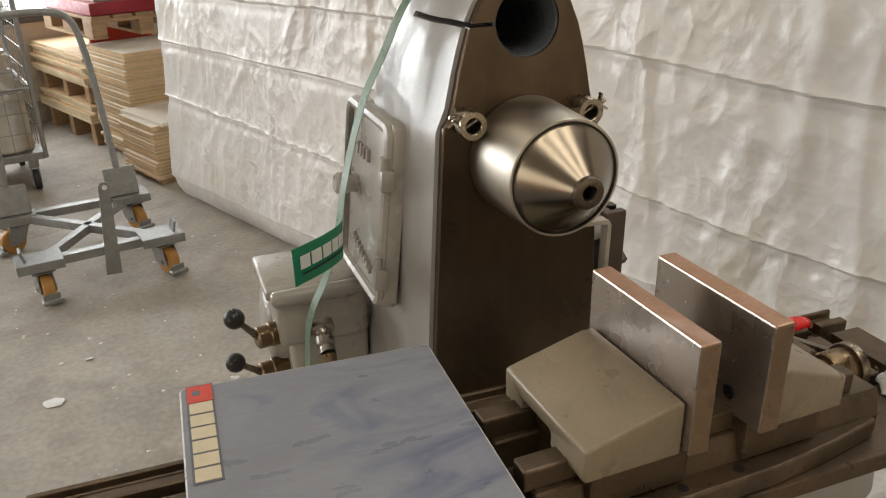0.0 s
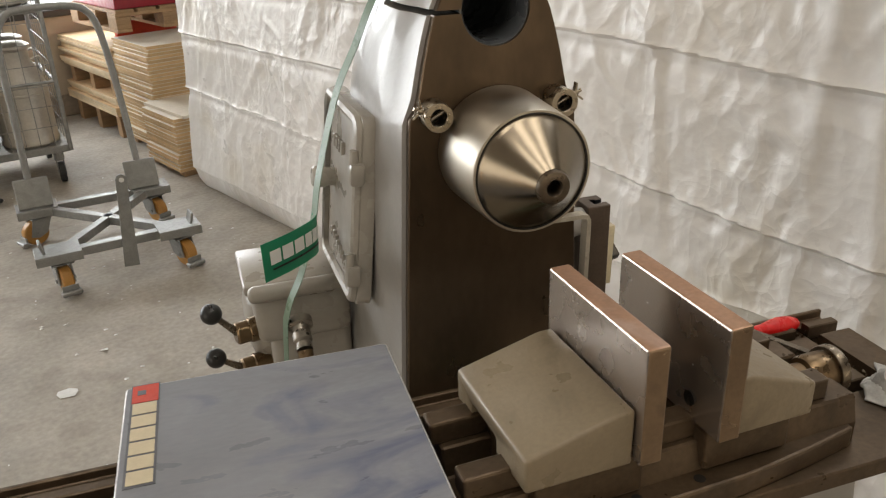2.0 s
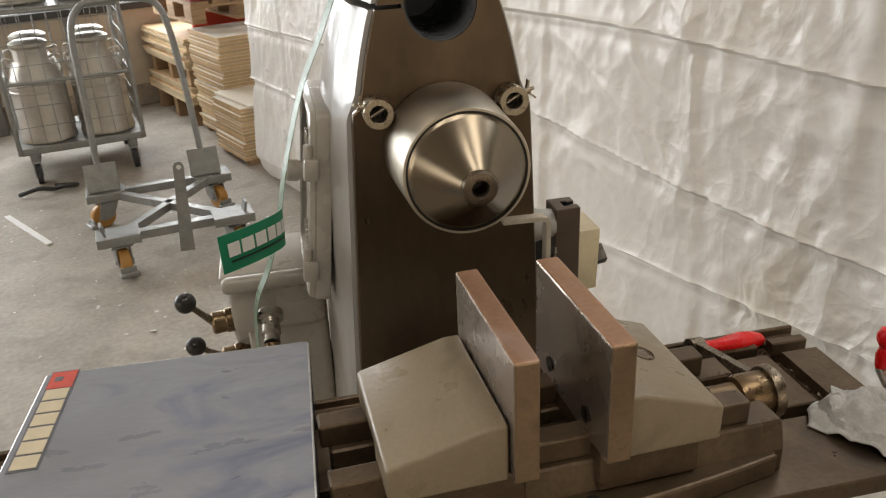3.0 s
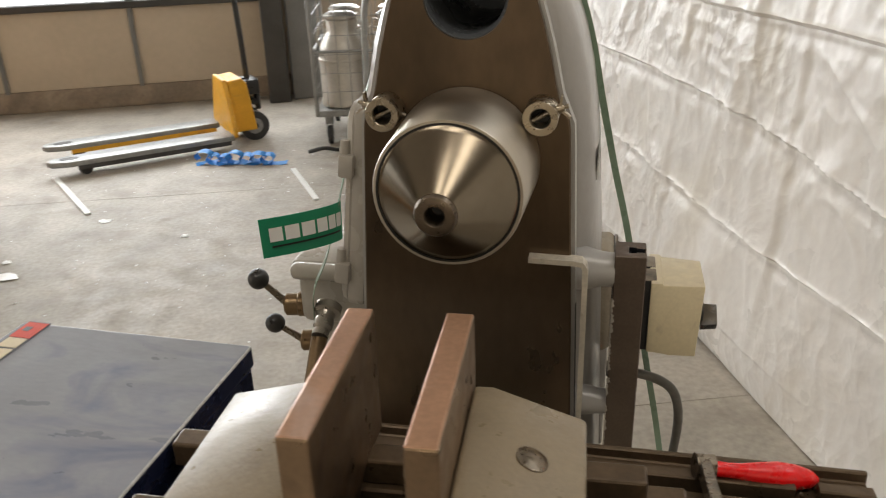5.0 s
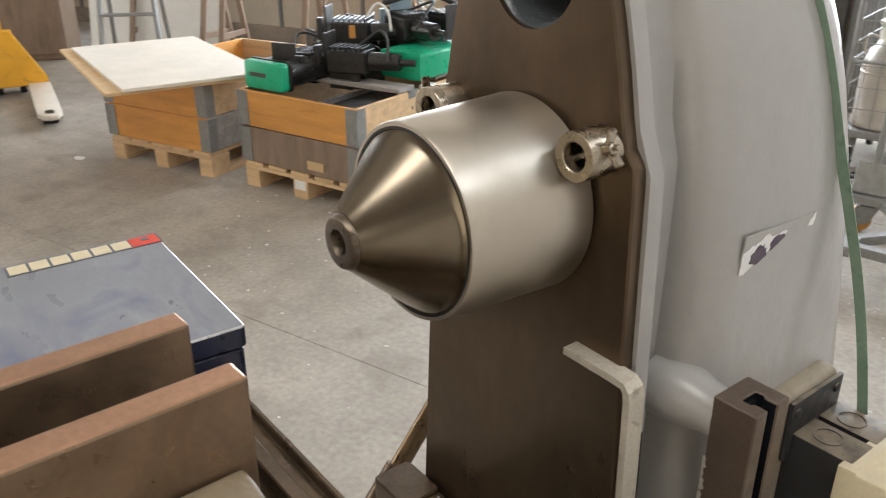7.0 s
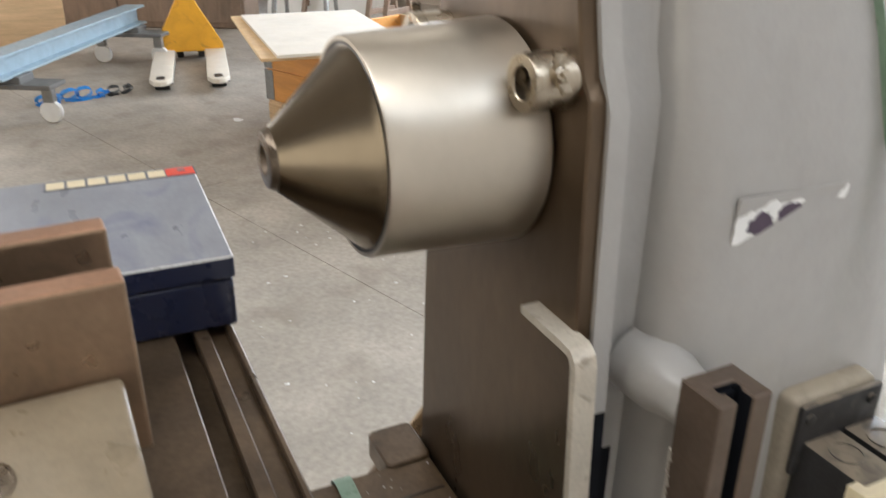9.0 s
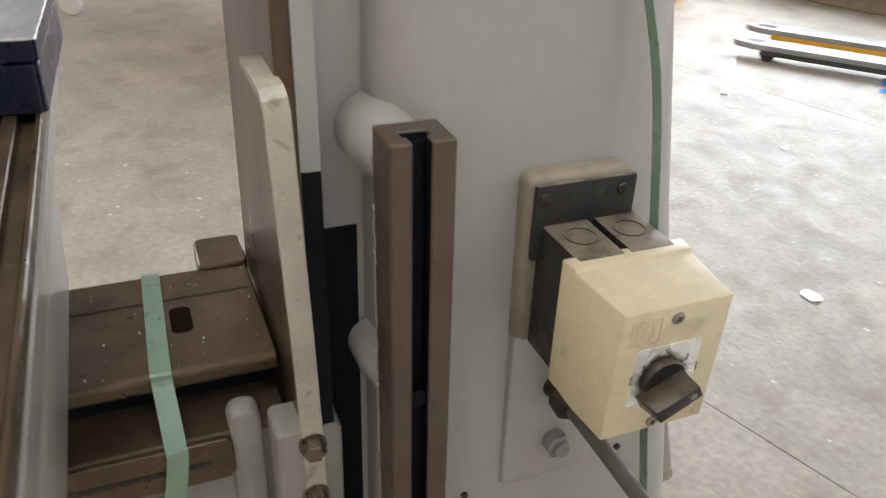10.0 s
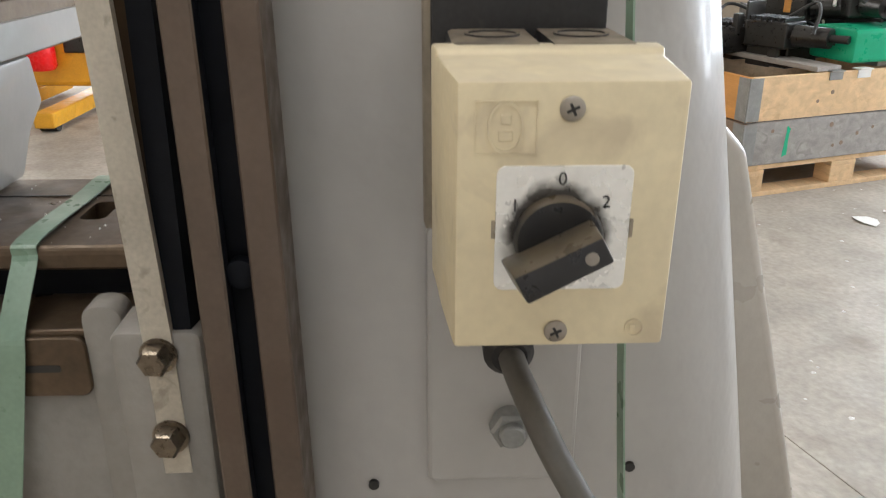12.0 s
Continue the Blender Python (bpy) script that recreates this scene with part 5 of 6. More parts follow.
# green wire-feed units and drive parts in the first pallet box
def feed_unit(u, v, z, turn, length):
    ob = thing("green_unit", "green and black machine unit lying in a pallet box", "machine unit", at(u, v, turn, z), "green units")
    part("green_cover", prism(rounded(-0.14, 0.0, 0.14, 0.145, 0.02), "y", 0.0, length, 0.008, 2), GREENBOX, ob, "green enamel cover", smooth=True)
    part("dark_plate", prism(rounded(-0.147, -0.004, 0.147, 0.150, 0.02), "y", length, length + 0.02, 0.003, 1), BLACK, ob, smooth=True)
    part("print_bar", box((-0.04, -0.0015, 0.075), (0.12, 0.002, 0.022)), DARKFRAME, ob)
    return ob


unit_a = feed_unit(-2.585, 2.66, 0.538, -6, 0.05)
bm = bmesh.new()
add_rod(bm, (-0.07, 0.06, 0.075), (-0.07, 0.50, 0.075), 0.068, seg=22)
add_rod(bm, (0.075, 0.06, 0.075), (0.075, 0.50, 0.075), 0.068, seg=22)
add_box(bm, (0, 0.30, 0.08), (0.26, 0.10, 0.12), 0.01)
part("black_body", bm, BLACK, unit_a, "black cylinders", smooth=True)
unit_b = feed_unit(-2.06, 3.15, 0.560, -8, 0.56)
for v in (3.02, 3.40):
    sb = part("support_board", box((0, 0, 0), (0.80, 0.14, 0.022), 0.002, 1), GREY_WOOD, None)
    sb.matrix_world = at(-2.325, v, -3, 0.5475)
    tagged(sb, "weathered board lying across a pallet box", "board", "support boards")


def motor_block(u, v, z, turn, seed):
    rnd = random.Random(seed)
    ob = thing("drive_motor", "dark electric drive with hoses and brackets in a pallet box", "motor", at(u, v, turn, z), "drive motors")
    bm = bmesh.new()
    add_box(bm, (0, 0, 0.06), (0.22, 0.16, 0.12), 0.01)
    hs = part("housing", bm, BLACK, ob)
    for k in range(7):
        part("cooling_fin", box((-0.09 + 0.03 * k, 0, 0.128), (0.008, 0.15, 0.02), 0.001, 1), BLACK, hs)
    bm = bmesh.new()
    add_rod(bm, (0.11, 0, 0.06), (0.27, 0.02, 0.06), 0.05, 0.045, 20)
    add_rod(bm, (0.27, 0.02, 0.06), (0.35, 0.03, 0.06), 0.018, seg=14)
    part("gear_head", bm, GALV if seed == 3 else BLACK, ob, smooth=True)
    bm = bmesh.new()
    add_box(bm, (-0.15, 0.05, 0.10), (0.012, 0.14, 0.19), 0.003)
    add_box(bm, (-0.17, -0.05, 0.08), (0.03, 0.05, 0.12), 0.004)
    part("bracket", bm, DARKFRAME if seed != 1 else BLUEGREY, ob)
    bm = bmesh.new()
    add_sweep(bm, curve_points([(0.1 * rnd.uniform(-1, 1), 0.05, 0.13), (0.12, 0.10, 0.20), (0.2, 0.02, 0.17), (0.24, -0.08, 0.08)], 6), circle(0.008, 8))
    part("hose", bm, WHITE if seed % 3 == 0 else RUBBER, ob, smooth=True)
    if seed % 2 == 0:
        part("cap", box((0.02, -0.081, 0.07), (0.035, 0.004, 0.07), 0.002), ORANGE_WOOD, ob, "orange cap")
    return ob


for k, (u, v, z, turn) in enumerate(((-2.45, 3.28, 0.70, 20), (-2.18, 3.42, 0.73, -28), (-2.50, 3.62, 0.62, 70), (-2.05, 3.62, 0.72, 160), (-2.55, 2.98, 0.56, 100), (-2.28, 3.02, 0.60, 10), (-2.60, 3.35, 0.56, 60), (-2.30, 3.15, 0.50, 95), (-2.36, 3.62, 0.62, 30), (-2.60, 3.15, 0.50, 80), (-2.20, 3.66, 0.58, 100))):
    motor_block(u, v, z, turn, k)
hose = part("black_hose", tube([(-2.35, 3.45, 0.90), (-2.1, 3.5, 0.96), (-1.92, 3.62, 0.86), (-1.86, 3.72, 0.62), (-1.90, 3.74, 0.50)], 0.016, 10), RUBBER, None, smooth=True)
hose.matrix_world = HALL
tagged(hose, "thick black hose hanging over a pallet box", "hose")


def pallet_truck(name, u, v, turn, label):
    """Forks along +x from the body at the origin."""
    ob = thing(name, label, "pallet truck", at(u, v, turn), "pallet trucks")
    for y in (-0.20, 0.20):
        bm = bmesh.new()
        add_prism(bm, [(0.0, y - 0.08), (1.02, y - 0.08), (1.12, y - 0.045), (1.14, y), (1.12, y + 0.045), (1.02, y + 0.08), (0.0, y + 0.08)], "z", 0.065, 0.10, 0.006)
        fork = part("fork", bm, GALV if name == "hand_pallet_truck" else CHIP_TOP, ob, smooth=True)
        # uncut slot: a black patch carries its shade
        part("fork_slot", prism(rounded(0.96, y - 0.03, 1.07, y + 0.03, 0.028), "z", 0.0995, 0.101), BLACK, fork)
        part("fork_side", box((0.5, y + 0.074, 0.068), (0.95, 0.010, 0.056), 0.003), (YELLOW if y < 0 else DARKFRAME) if name == "hand_pallet_truck" else GALV, fork)
        part("roller", rod((0.93, y - 0.05, 0.04), (0.93, y + 0.05, 0.04), 0.04, seg=20), RUBBER, ob, smooth=True)
    top, deep, high = (0.13, 0.14, 0.44) if name == "hand_pallet_truck" else (0.07, 0.08, 0.50)
    part("body", prism([(-0.27, 0.08), (0.27, 0.08), (0.27, 0.14), (top, high), (-top, high), (-0.27, 0.14)], "x", -0.03, 0.0, 0.008), YELLOW, ob, "yellow painted front plate")
    part("cheek", prism([(-0.20, 0.08), (-0.032, 0.08), (-0.032, high - 0.01), (-0.13, high), (-0.16, high - 0.04)], "y", -deep, deep, 0.010), YELLOW, ob)
    bm = bmesh.new()
    add_rod(bm, (-0.16, 0, 0.10), (-0.16, 0, 0.42), 0.035, seg=16)
    add_box(bm, (-0.20, 0, 0.36), (0.12, 0.17, 0.10), 0.01)
    add_rod(bm, (-0.20, -0.12, 0.27), (-0.20, 0.12, 0.27), 0.022, seg=14)
    add_rod(bm, (-0.245, 0.04, 0.20), (-0.245, 0.04, 0.40), 0.020, seg=14)
    part("pump", bm, BLACK, ob, smooth=True)
    for y in (-0.085, 0.085):
        wheel = part("wheel", rod((-0.19, y - 0.025, 0.10), (-0.19, y + 0.025, 0.10), 0.10, seg=28), RUBBER, ob, smooth=True)
        part("wheel_hub", rod((-0.19, y - 0.028, 0.10), (-0.19, y + 0.028, 0.10), 0.055, seg=20), GALV, wheel, "grey wheel hub", smooth=True)
        part("hub_cap", rod((-0.19, y - 0.031, 0.10), (-0.19, y + 0.031, 0.10), 0.022, seg=16), BLACK, wheel, smooth=True)
    part("handle", tube([(-0.20, 0, 0.38), (-0.19, 0, 0.75), (-0.17, 0, 1.12)], 0.019, 10), YELLOW if name != "hand_pallet_truck" else BLACK, ob, smooth=True)
    part("grip", tube([(-0.16, -0.13, 1.20), (-0.17, -0.12, 1.11), (-0.17, 0, 1.10), (-0.17, 0.12, 1.11), (-0.16, 0.13, 1.20)], 0.014, 8), BLACK, ob, smooth=True)
    return ob


pallet_truck("hand_pallet_truck", -0.60, 4.86, 197, "yellow hand pallet truck with steel forks on the floor")
pallet_truck("yellow_pallet_truck", -5.68, 3.27, -32.8, "yellow hand pallet truck parked with forks forward")

# ---- steel dolly ----
dolly = thing("steel_dolly", "grey galvanised steel frame dolly with amber casters", "dolly", at(0.105, 2.92, -12))
DU0, DU1, DV0, DV1, DZ = 0.0, 0.64, 0.0, 0.66, 0.168
for v in (DV0, DV1):
    part("cross_rail", box(((DU0 + DU1) / 2, v, DZ), (DU1 - DU0, 0.050, 0.040), 0.003), GALV, dolly)
for s in (1, -1):
    a = Vector((DU0 + 0.06, DV0 if s > 0 else DV1, DZ))
    b = Vector((DU1 - 0.06, DV1 if s > 0 else DV0, DZ))
    d = b - a
    part("brace", box((a + b) / 2, (d.length, 0.042, 0.040), 0.003, 2, pose(0, 0, 0, 0, 0, math.degrees(math.atan2(d.y, d.x)))), GALV, dolly)
for u, v, swivel in ((DU0 + 0.06, DV0, 8), (DU1 - 0.06, DV0, 20), (DU0 + 0.03, DV1, -70), (DU1 - 0.06, DV1, 25)):
    part("corner_plate", box((u, v, DZ + 0.023), (0.19, 0.15, 0.008), 0.003), GALV, dolly)
    part("corner_skirt", box((u, v - 0.072, DZ + 0.004), (0.19, 0.008, 0.038), 0.003), GALV, dolly)
    turn = Matrix.Translation((u, v, 0)) @ pose(0, 0, 0, 0, 0, swivel)
    caster = bmesh.new()
    for x in (-0.033, 0.033):
        add_prism(caster, [(-0.030, 0.040), (-0.070, 0.052), (-0.048, 0.136), (0.048, 0.136), (0.012, 0.056)], "x", x - 0.003, x + 0.003, 0.001, 1)
    add_box(caster, (0, 0, 0.137), (0.098, 0.105, 0.008), 0.002, 1)
    add_lathe(caster, (0, 0, 0.139), (0, 0, 1), [(0.044, 0), (0.044, 0.012)], 20)
    add_box(caster, (0, -0.105, 0.022), (0.085, 0.034, 0.020), 0.004, 1)
    add_box(caster, (0, -0.098, 0.040), (0.070, 0.008, 0.030), 0.002, 1)
    add_rod(caster, (-0.042, -0.035, 0.062), (0.042, -0.035, 0.062), 0.009, seg=12)
    caster.transform(turn)
    fork = part("caster", caster, GALV, dolly)
    tyre = lathe((-0.025, -0.035, 0.062), (1, 0, 0), [(0.03, 0), (0.056, 0.001), (0.062, 0.008), (0.062, 0.042), (0.056, 0.049), (0.03, 0.050)], 28)
    tyre.transform(turn)
    part("tyre", tyre, CASTERS, fork, "amber caster tyre", smooth=True)
for u, s in ((DU0, -1), (DU1, 1)):
    plate_u = 0.03 if s < 0 else 0.55
    part("end_lug", box((u, DV0, DZ + 0.045), (0.012, 0.075, 0.065), 0.004, 2, pose(0, 0, 0, 0, 14 * s, 0)), GALV, dolly)
    part("push_plate", box((plate_u, DV1 - 0.02, DZ + 0.10), (0.16, 0.014, 0.15), 0.006, 2, pose(0, 0, 0, -14, 0, 0)), GALV, dolly)
drawbar = prism([(-0.030, 0.06), (0.036, 0.06), (0.024, 0.40), (0.024, 0.47), (0.016, 0.487), (0.0, 0.494), (-0.016, 0.487), (-0.024, 0.47), (-0.024, 0.40)], "y", -0.005, 0.005, 0.001, 1)
drawbar.transform(Matrix.Translation((0.338, DV0 - 0.058, 0.005)) @ pose(0, 0, 0, 0, 4, 0))
draw = part("drawbar", drawbar, GALV, dolly, "flat drawbar with an eye")
part("eye", lathe((0.372, DV0 - 0.062, 0.471), (0, -1, 0), [(0.011, 0), (0.011, 0.0018)], 20), WHITE, draw)
part("handle", tube([(0.02, DV1, 0.22), (0.03, DV1 + 0.02, 0.62), (0.04, DV1 + 0.04, 0.98), (0.09, DV1 + 0.04, 1.10), (0.17, DV1 + 0.04, 1.13), (0.37, DV1 + 0.04, 1.13), (0.46, DV1 + 0.04, 1.09), (0.50, DV1 + 0.03, 0.96), (0.53, DV1 + 0.02, 0.62), (0.55, DV1, 0.22)], 0.017, 12, up=(0, 1, 0)), GALV, dolly, "bent tube push handle", smooth=True)

# ---- cage trolley with milk cans ----
cage = thing("cage_trolley", "grey wire cage trolley on casters", "trolley", at(0.44, 4.82, -9))
CWX, CDY = 0.355, 0.35
part("tray", box((0, 0, 0.215), (2 * CWX, 2 * CDY, 0.045), 0.006), GALV, cage)
for x in (-CWX, CWX):
    for y in (-CDY, CDY):
        part("cage_post", rod((x, y, 0.2), (x, y, 1.62), 0.014, seg=12), GALV, cage, smooth=True)
        cb = bmesh.new()
        add_rod(cb, (x * 0.8, y * 0.85, 0.19), (x * 0.8, y * 0.85, 0.14), 0.03, seg=12)
        add_box(cb, (x * 0.8 - 0.02, y * 0.85, 0.10), (0.004, 0.05, 0.10))
        add_box(cb, (x * 0.8 + 0.02, y * 0.85, 0.10), (0.004, 0.05, 0.10))
        c_ob = part("caster", cb, GALV, cage)
        part("wheel", rod((x * 0.8 - 0.015, y * 0.85, 0.062), (x * 0.8 + 0.015, y * 0.85, 0.062), 0.062, seg=22), RUBBER, c_ob, smooth=True)
for z in (0.62, 1.02, 1.60):
    for a, b in (((-CWX, -CDY), (CWX, -CDY)), ((CWX, -CDY), (CWX, CDY)), ((CWX, CDY), (-CWX, CDY)), ((-CWX, CDY), (-CWX, -CDY))):
        part("cage_rail", rod((*a, z), (*b, z), 0.009, seg=8), GALV, cage, smooth=True)
wires = bmesh.new()
for k in range(1, 9):
    x = -CWX + 2 * CWX * k / 9
    for y in (-CDY, CDY):
        add_rod(wires, (x, y, 0.24), (x, y, 1.60), 0.0025, seg=5)
for k in range(1, 7):
    y = -CDY + 2 * CDY * k / 7
    for x in (-CWX, CWX):
        add_rod(wires, (x, y, 0.24), (x, y, 1.60), 0.0025, seg=5)
for k in range(1, 12):
    z = 0.24 + 0.12 * k
    for a, b in (((-CWX, -CDY), (CWX, -CDY)), ((CWX, -CDY), (CWX, CDY)), ((-CWX, CDY), (-CWX, -CDY))):
        add_rod(wires, (*a, z), (*b, z), 0.0025, seg=5)
tagged(part("wire_mesh", wires, GALV, cage, "thin wire mesh"), kind="stuff")
CAN_PROFILE = [(r * 1.03, h * 1.05) for r, h in [(0.150, 0), (0.158, 0.01), (0.158, 0.03), (0.152, 0.04), (0.152, 0.32), (0.145, 0.36), (0.125, 0.41), (0.098, 0.445), (0.092, 0.47), (0.092, 0.53), (0.105, 0.545), (0.105, 0.56), (0.08, 0.575), (0.03, 0.58)]]
for k, (u, v) in enumerate(((-0.175, -0.165), (0.17, -0.16), (-0.17, 0.175), (0.175, 0.175))):
    can = thing("milk_can", "dull alloy milk can standing in a cage trolley", "milk can", cage.matrix_basis @ pose(u, v, 0.2385), "milk cans")
    body = part("can_body", lathe((0, 0, 0), (0, 0, 1), CAN_PROFILE, 36), CAN, can, smooth=True)
    for s in (-1, 1):
        part("can_handle", tube([(s * 0.09, 0, 0.49), (s * 0.150, 0, 0.50), (s * 0.158, 0, 0.42), (s * 0.135, 0, 0.385)], 0.008, 8), CAN, can, smooth=True)
    bd = part("band", lathe((0, 0, 0.30), (0, 0, 1), [(0.1560, 0), (0.1600, 0.004), (0.1600, 0.014), (0.1560, 0.018)], 36, False), CAN, can, smooth=True)
for u, v in ((-0.17, -0.08), (0.18, -0.05)):
    up = thing("milk_can", "dull alloy milk can on the upper level of a cage trolley", "milk can", cage.matrix_basis @ pose(u, v, 1.045), "milk cans")
    part("can_body", lathe((0, 0, 0), (0, 0, 1), CAN_PROFILE, 36), CAN, up, smooth=True)
part("upper_shelf", box((0, 0, 1.03), (2 * CWX, 2 * CDY, 0.02), 0.003), GALV, cage)

# ---- board stacks ----
def board_stack(name, u, v, w, d, n, t, label, seed, base=0.04, slip=0.012, top=CHIP_TOP, under=0.0, edge=CHIP, even=0.3):
    """A stack of boards; the front corner at u, v; each board a piece of its own."""
    rnd = random.Random(seed)
    ob = thing(name, label, "board stack", at(u, v), "board stacks")
    z = base
    for y in (0.10 * d, 0.5 * d, 0.90 * d):
        part("bearer", box((w / 2, y, (under + base) / 2), (w * 0.94, 0.075, base - under), 0.003, 1), PALLET_WOOD, ob)
    for k in range(n):
        bm = box((w / 2 + rnd.uniform(-slip, slip), d / 2 + even * rnd.uniform(-slip, slip), z + t / 2), (w, d, t - 0.0015), 0.001, 1)
        for f in bm.faces:
            f.material_index = 1 if abs(f.normal.z) > 0.5 else 0
        part("board", bm, [edge, top], ob)
        z += t
    return ob


board_stack("board_stack", 1.215, 3.97, 0.66, 0.47, 15, 0.0222, "stack of raw chipboard panels on bearers", 3, base=0.035)
lone = part("loose_board", box((0.28, 0.27, 0.0), (0.56, 0.54, 0.02), 0.001, 1), [CHIP_TOP], None)
lone.matrix_world = at(1.265, 3.93, 2, 0.379)
tagged(lone, "pale loose board lying askew on a board stack", "board", "loose boards")
board_stack("board_stack", 1.32, 4.465, 0.66, 0.58, 31, 0.0222, "tall stack of chipboard panels with pale faces", 5)
board_stack("board_stack", 1.29, 5.09, 0.75, 1.00, 6, 0.0220, "low stack of pale plywood panels", 8, base=0.17, slip=0.018, top=PINE, edge=PLY_EDGE)
board_stack("board_stack", 1.29, 5.06, 0.72, 1.02, 10, 0.0222, "stack of pale plywood panels", 9, base=0.43, slip=0.022, top=PINE, under=0.303, edge=PLY_EDGE)
red_beam = part("red_beam", prism([(0, 0), (0.09, 0), (0.09, 0.02), (0.06, 0.02), (0.06, 0.10), (0.09, 0.10), (0.09, 0.125), (0, 0.125)], "x", 0.12, 0.56, 0.003, 1), REDPRINT, None)
red_beam.matrix_world = at(1.36, 5.36, -4, 0.6535)
tagged(red_beam, "red steel beam lying on plywood panels", "beam")
up_pal = thing("wooden_pallet", "wooden pallet lying on top of a board stack", "pallet", at(1.29, 4.80, 0, 0.780))
pallet(up_pal, 0.74, 0.86, wood=PALLET_WOOD)
rb = thing("red_crate", "low red crate with a grey box on a wooden pallet", "crate", at(1.30, 4.82, 0, 0.925))
part("red_frame", box((0.36, 0.41, 0.04), (0.70, 0.80, 0.08), 0.006), RED_DARK, rb, "dark red painted frame")
part("grey_box", box((0.37, 0.40, 0.20), (0.60, 0.66, 0.24), 0.008), PAINT_LIGHT, rb, "pale grey box")

# ---- trestles, ladder, boards and frame farther off ----
def trestle(u, v, turn, material, label, h=0.8, w=0.7):
    ob = thing("trestle", label, "trestle", at(u, v, turn), "trestles")
    for x in (-w / 2, w / 2):
        for s in (-1, 1):
            a, b = Vector((x, s * 0.26, 0)), Vector((x, s * 0.03, h))
            d = b - a
            part("leg", box((a + b) / 2, (0.05, 0.03, d.length), 0.003, 1, pose(0, 0, 0, math.degrees(math.atan2(-d.y, d.z)), 0, 0)), material, ob)
        part("brace", box((x, 0, 0.30), (0.025, 0.36, 0.05), 0.003, 1), material, ob)
    part("beam", box((0, 0, h), (w + 0.3, 0.10, 0.08), 0.004, 1), material, ob)
    return ob


for u, v, turn in ((-4.55, 5.05, 10), (-3.75, 5.35, -8), (-5.5, 4.9, 5)):
    trestle(u, v, turn, DARKWOOD, "brown wooden trestle standing on the floor", 1.0, 0.8)
ladder = thing("step_ladder", "aluminium step ladder standing open", "ladder", at(-5.35, 4.25, 40))
for x in (-0.24, 0.24):
    part("stile", rod((x, -0.35, 0), (x * 0.7, 0, 1.5), 0.022, seg=10), GALV, ladder)
    part("stile", rod((x, 0.35, 0), (x * 0.7, 0, 1.5), 0.018, seg=10), GALV, ladder)
for k in range(5):
    z = 0.28 * (k + 1)
    part("tread", box((0, -0.35 * (1 - z / 1.5), z), (0.44, 0.08, 0.02), 0.003, 1), GALV, ladder)
white_board = part("upright_board", box((0, 0, 0.75), (1.3, 0.03, 1.5), 0.004), WHITE, None)
white_board.matrix_world = HALL @ pose(-5.7, 4.75, 0.0, -9, 0, 18)
tagged(white_board, "large white panel leaning upright", "panel")
ply = part("plywood_sheet", box((0, 0, 0.62), (1.4, 0.018, 1.25), 0.003), PINE, None)
ply.matrix_world = HALL @ pose(-7.1, 2.15, 0.0, -12, 0, 62)
tagged(ply, "pale plywood sheet leaning upright", "panel")
dark_cab = thing("dark_cabinet", "large dark brown wooden cabinet by the wall", "cabinet", at(-7.5, 4.1, 40))
part("cabinet_body", box((0, 0, 0.75), (1.9, 0.6, 1.5), 0.02), DARKWOOD, dark_cab)
for k in range(3):
    part("cabinet_door", box((-0.62 + 0.62 * k, -0.31, 0.76), (0.60, 0.02, 1.40), 0.006), DARKWOOD, dark_cab)
stacker = thing("yellow_stacker", "yellow stacker truck with a red cap, parked on the floor", "stacker", at(-5.13, -0.17, -25))
for y in (-0.22, 0.22):
    part("leg", box((-0.15, y, 0.075), (1.3, 0.12, 0.09), 0.01), YELLOW, stacker)
    part("mast", box((-0.42, y, 0.9), (0.07, 0.06, 1.7), 0.006), YELLOW, stacker)
part("chassis", box((-0.12, 0.12, 0.42), (0.30, 0.74, 0.46), 0.03), YELLOW, stacker)
part("cover_plate", box((0.035, 0.30, 0.50), (0.03, 0.20, 0.20), 0.01), BLACK, stacker)
part("mast_bar", box((-0.42, 0, 0.55), (0.05, 0.40, 0.10), 0.006), BLACK, stacker)
part("red_cap", lathe((0.12, 0.09, 0.31), (0, 0, 1), [(0.07, 0), (0.085, 0.02), (0.085, 0.16), (0.06, 0.22), (0.025, 0.24)], 24), RED, stacker, "red round cap", smooth=True)
for x in (-0.62, 0.42):
    part("roller", rod((x, 0.17, 0.045), (x, 0.27, 0.045), 0.045, seg=18), RUBBER, stacker, smooth=True)

rolling = thing("rolling_frame", "blue-grey steel beam frame on white casters", "frame", at(-5.45, 2.22, 127))
beam = bmesh.new()
for z in (0.30, 0.43):
    add_box(beam, (0, 0, z), (2.1, 0.16, 0.016), 0.003, 1)
add_box(beam, (0, 0, 0.365), (2.1, 0.014, 0.12), 0.002, 1)
part("beam", beam, BLUEGREY, rolling)
for x in (-0.86, 0.86):
    part("foot_plate", box((x, 0.0, 0.24), (0.20, 0.62, 0.03), 0.006), DARKGREY, rolling)
    part("foot_block", box((x, 0.0, 0.275), (0.16, 0.24, 0.05), 0.006), DARKGREY, rolling)
    for y in (-0.24, 0.24):
        cb = part("caster", box((x, y, 0.18), (0.05, 0.07, 0.10), 0.006), GALV, rolling)
        part("wheel", lathe((x - 0.02, y, 0.072), (1, 0, 0), [(0.03, 0), (0.066, 0.002), (0.072, 0.010), (0.072, 0.030), (0.066, 0.038), (0.03, 0.040)], 26), WHITE, cb, "white caster wheel", smooth=True)


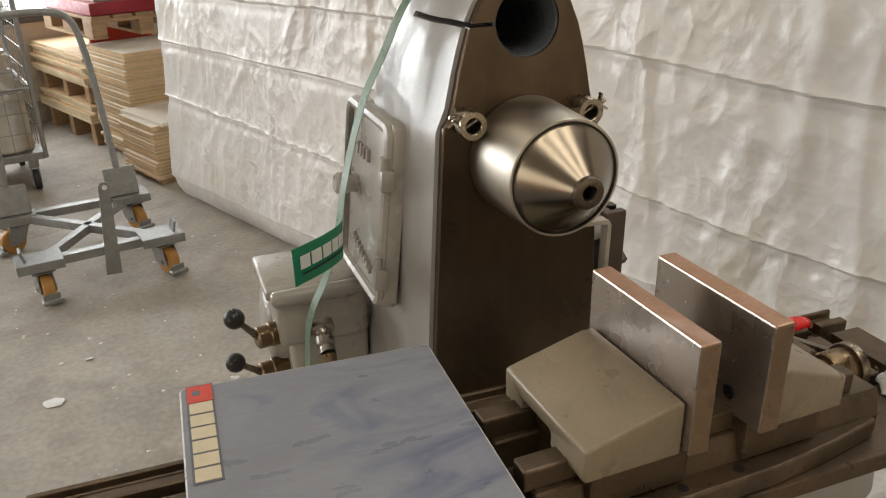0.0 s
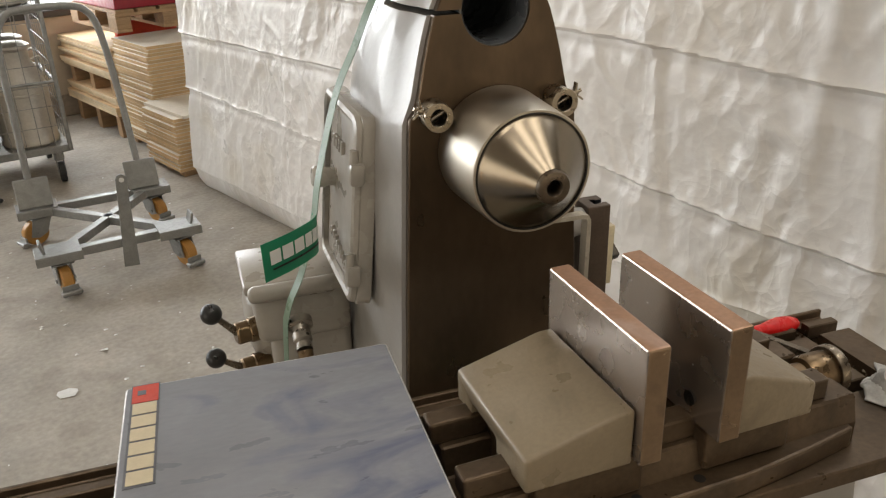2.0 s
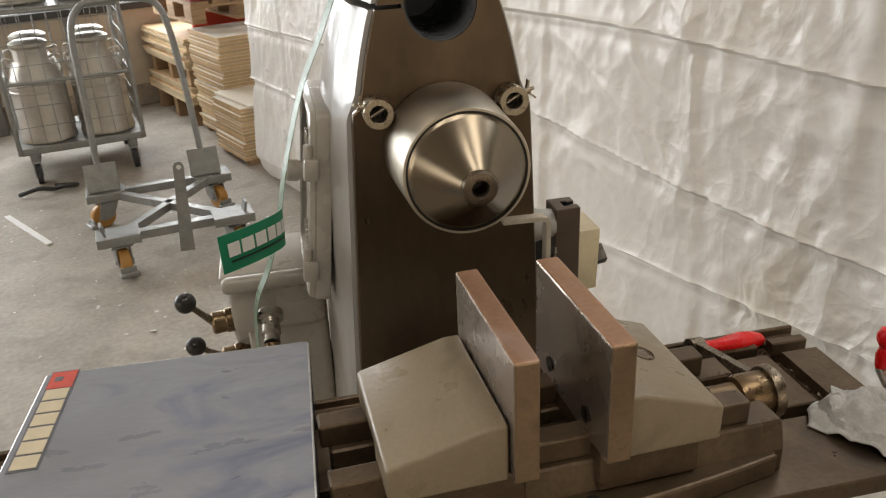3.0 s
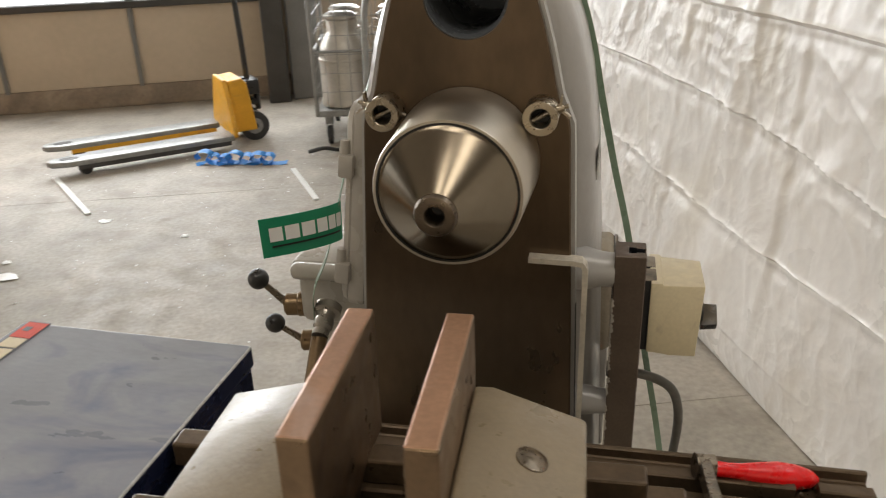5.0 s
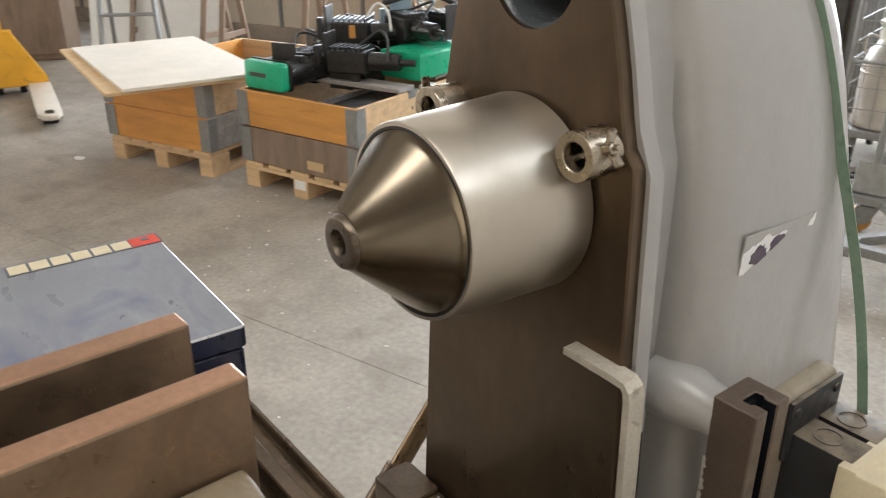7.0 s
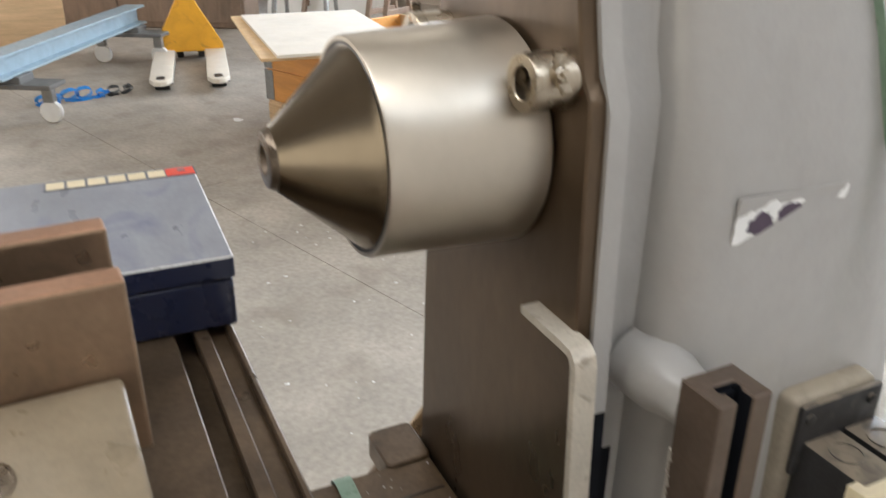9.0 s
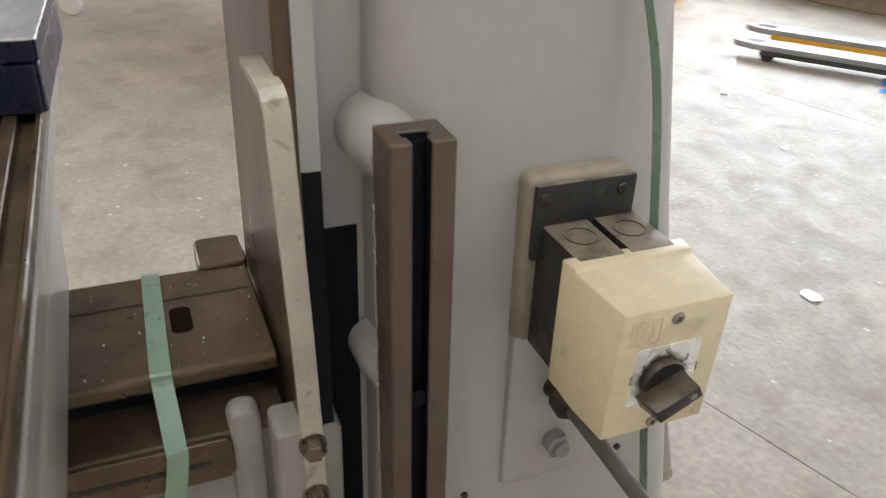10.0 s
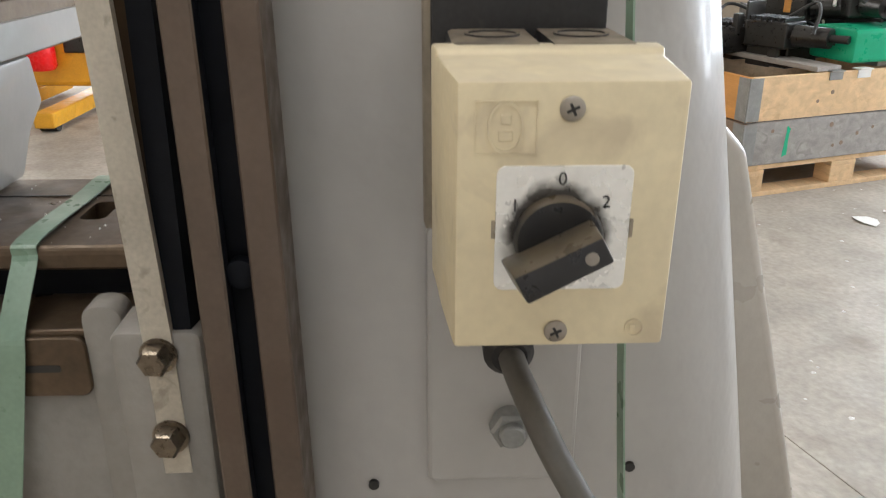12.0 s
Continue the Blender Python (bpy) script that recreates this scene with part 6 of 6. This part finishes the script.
def strap_heap(u, v, turn, length, seed, label):
    rnd = random.Random(seed)
    ob = thing("strap_heap", label, "strap", at(u, v, turn), "blue straps")
    for k in range(7):
        bm = bmesh.new()
        x0, r, lean_x = length * (k + 0.5) / 7, rnd.uniform(0.030, 0.055), rnd.uniform(-0.6, 0.6)
        turns = rnd.uniform(0.8, 1.3)
        pts = []
        for j in range(9):
            a = -1.57 + turns * 6.283 * j / 8
            grow = 1.0 + 0.12 * j
            pts.append((x0 + grow * r * math.cos(a) + 0.012 * (j - 4), 0.010 * (j - 4) * lean_x + rnd.uniform(-0.012, 0.012), 0.004 + max(0.0, 0.75 * r * (1 + math.sin(a)))))
        add_ribbon(bm, curve_points(pts, 4), 0.042, 0.002, (0.5 * lean_x, 1, 0.3))
        part("strap_loop", bm, BLUE if k < 5 or u > -2 else BLACK, ob)
    return ob


strap_heap(-0.74, 4.36, -18, 0.50, 2, "tangled blue lashing strap lying on the floor")
strap_heap(-5.20, 1.77, 79, 0.66, 4, "tangled blue and black lashing strap on the floor")
blk = part("strap_heap", tube([(-0.05, 4.35, 0.02), (0.05, 4.30, 0.05), (0.14, 4.34, 0.02), (0.20, 4.29, 0.04), (0.27, 4.33, 0.02), (0.16, 4.40, 0.02)], 0.013, 8), RUBBER, None, smooth=True)
blk.matrix_world = HALL
tagged(blk, "black strap lying under a cage trolley", "strap")


def stick(a, b, label):
    ob = part("white_stick", box(((a[0] + b[0]) / 2, (a[1] + b[1]) / 2, 0.006), (math.dist(a, b), 0.032, 0.010), 0.002, 1, pose(0, 0, 0, 0, 0, math.degrees(math.atan2(b[1] - a[1], b[0] - a[0])))), WHITE, None)
    return tagged(ob, label, "stick", "white sticks")


stick((-1.74, 3.68), (-1.41, 3.18), "white plastic strip lying on the floor")
stick((-3.153, 3.341), (-2.577, 2.811), "white plastic strip lying on the floor")
PAPER = [(-2.50, 2.04, 0.075), (-2.43, 2.735, 0.045), (-0.905, 1.825, 0.05), (-0.80, 2.10, 0.02), (-2.60, 2.19, 0.03), (-1.9, 2.6, 0.025), (-4.6, 0.75, 0.05), (-0.3, 1.75, 0.02)]
for k, (x, y, r) in enumerate(PAPER):
    rnd = random.Random(70 + k)
    bm = bmesh.new()
    ring = [bm.verts.new((x + r * rnd.uniform(0.6, 1.1) * math.cos(a), y + 0.7 * r * rnd.uniform(0.6, 1.1) * math.sin(a), 0.002 + rnd.uniform(0, 0.006))) for a in [j * math.pi / 4 for j in range(8)]]
    mid = bm.verts.new((x, y, 0.006))
    for j in range(8):
        bm.faces.new((ring[j], ring[(j + 1) % 8], mid))
    ob = part("paper_scrap", bm, WHITE, None)
    so = ob.modifiers.new("thickness", "SOLIDIFY")
    so.thickness = 0.001
    tagged(ob, "small white scrap of paper lying on the floor", "paper", "paper scraps")
# fine pale crumbs on the concrete
rnd = random.Random(11)
bm = bmesh.new()
for k in range(420):
    u, v = rnd.uniform(-2.6, 1.1), rnd.uniform(0.6, 4.6)
    r = rnd.choice((0.003, 0.004, 0.006, 0.009))
    add = [bm.verts.new((u + r * rnd.uniform(0.5, 1.3) * math.cos(a), v + r * rnd.uniform(0.5, 1.3) * math.sin(a), 0.0008)) for a in (0.2, 1.4, 2.6, 3.7, 5.1)]
    top = bm.verts.new((u, v, r * 0.5))
    for j in range(5):
        bm.faces.new((add[j], add[(j + 1) % 5], top))
crumbs = part("floor_crumbs", bm, WHITE, None)
crumbs.matrix_world = HALL
tagged(crumbs, "pale crumbs scattered on the concrete floor", "debris", "", "stuff")
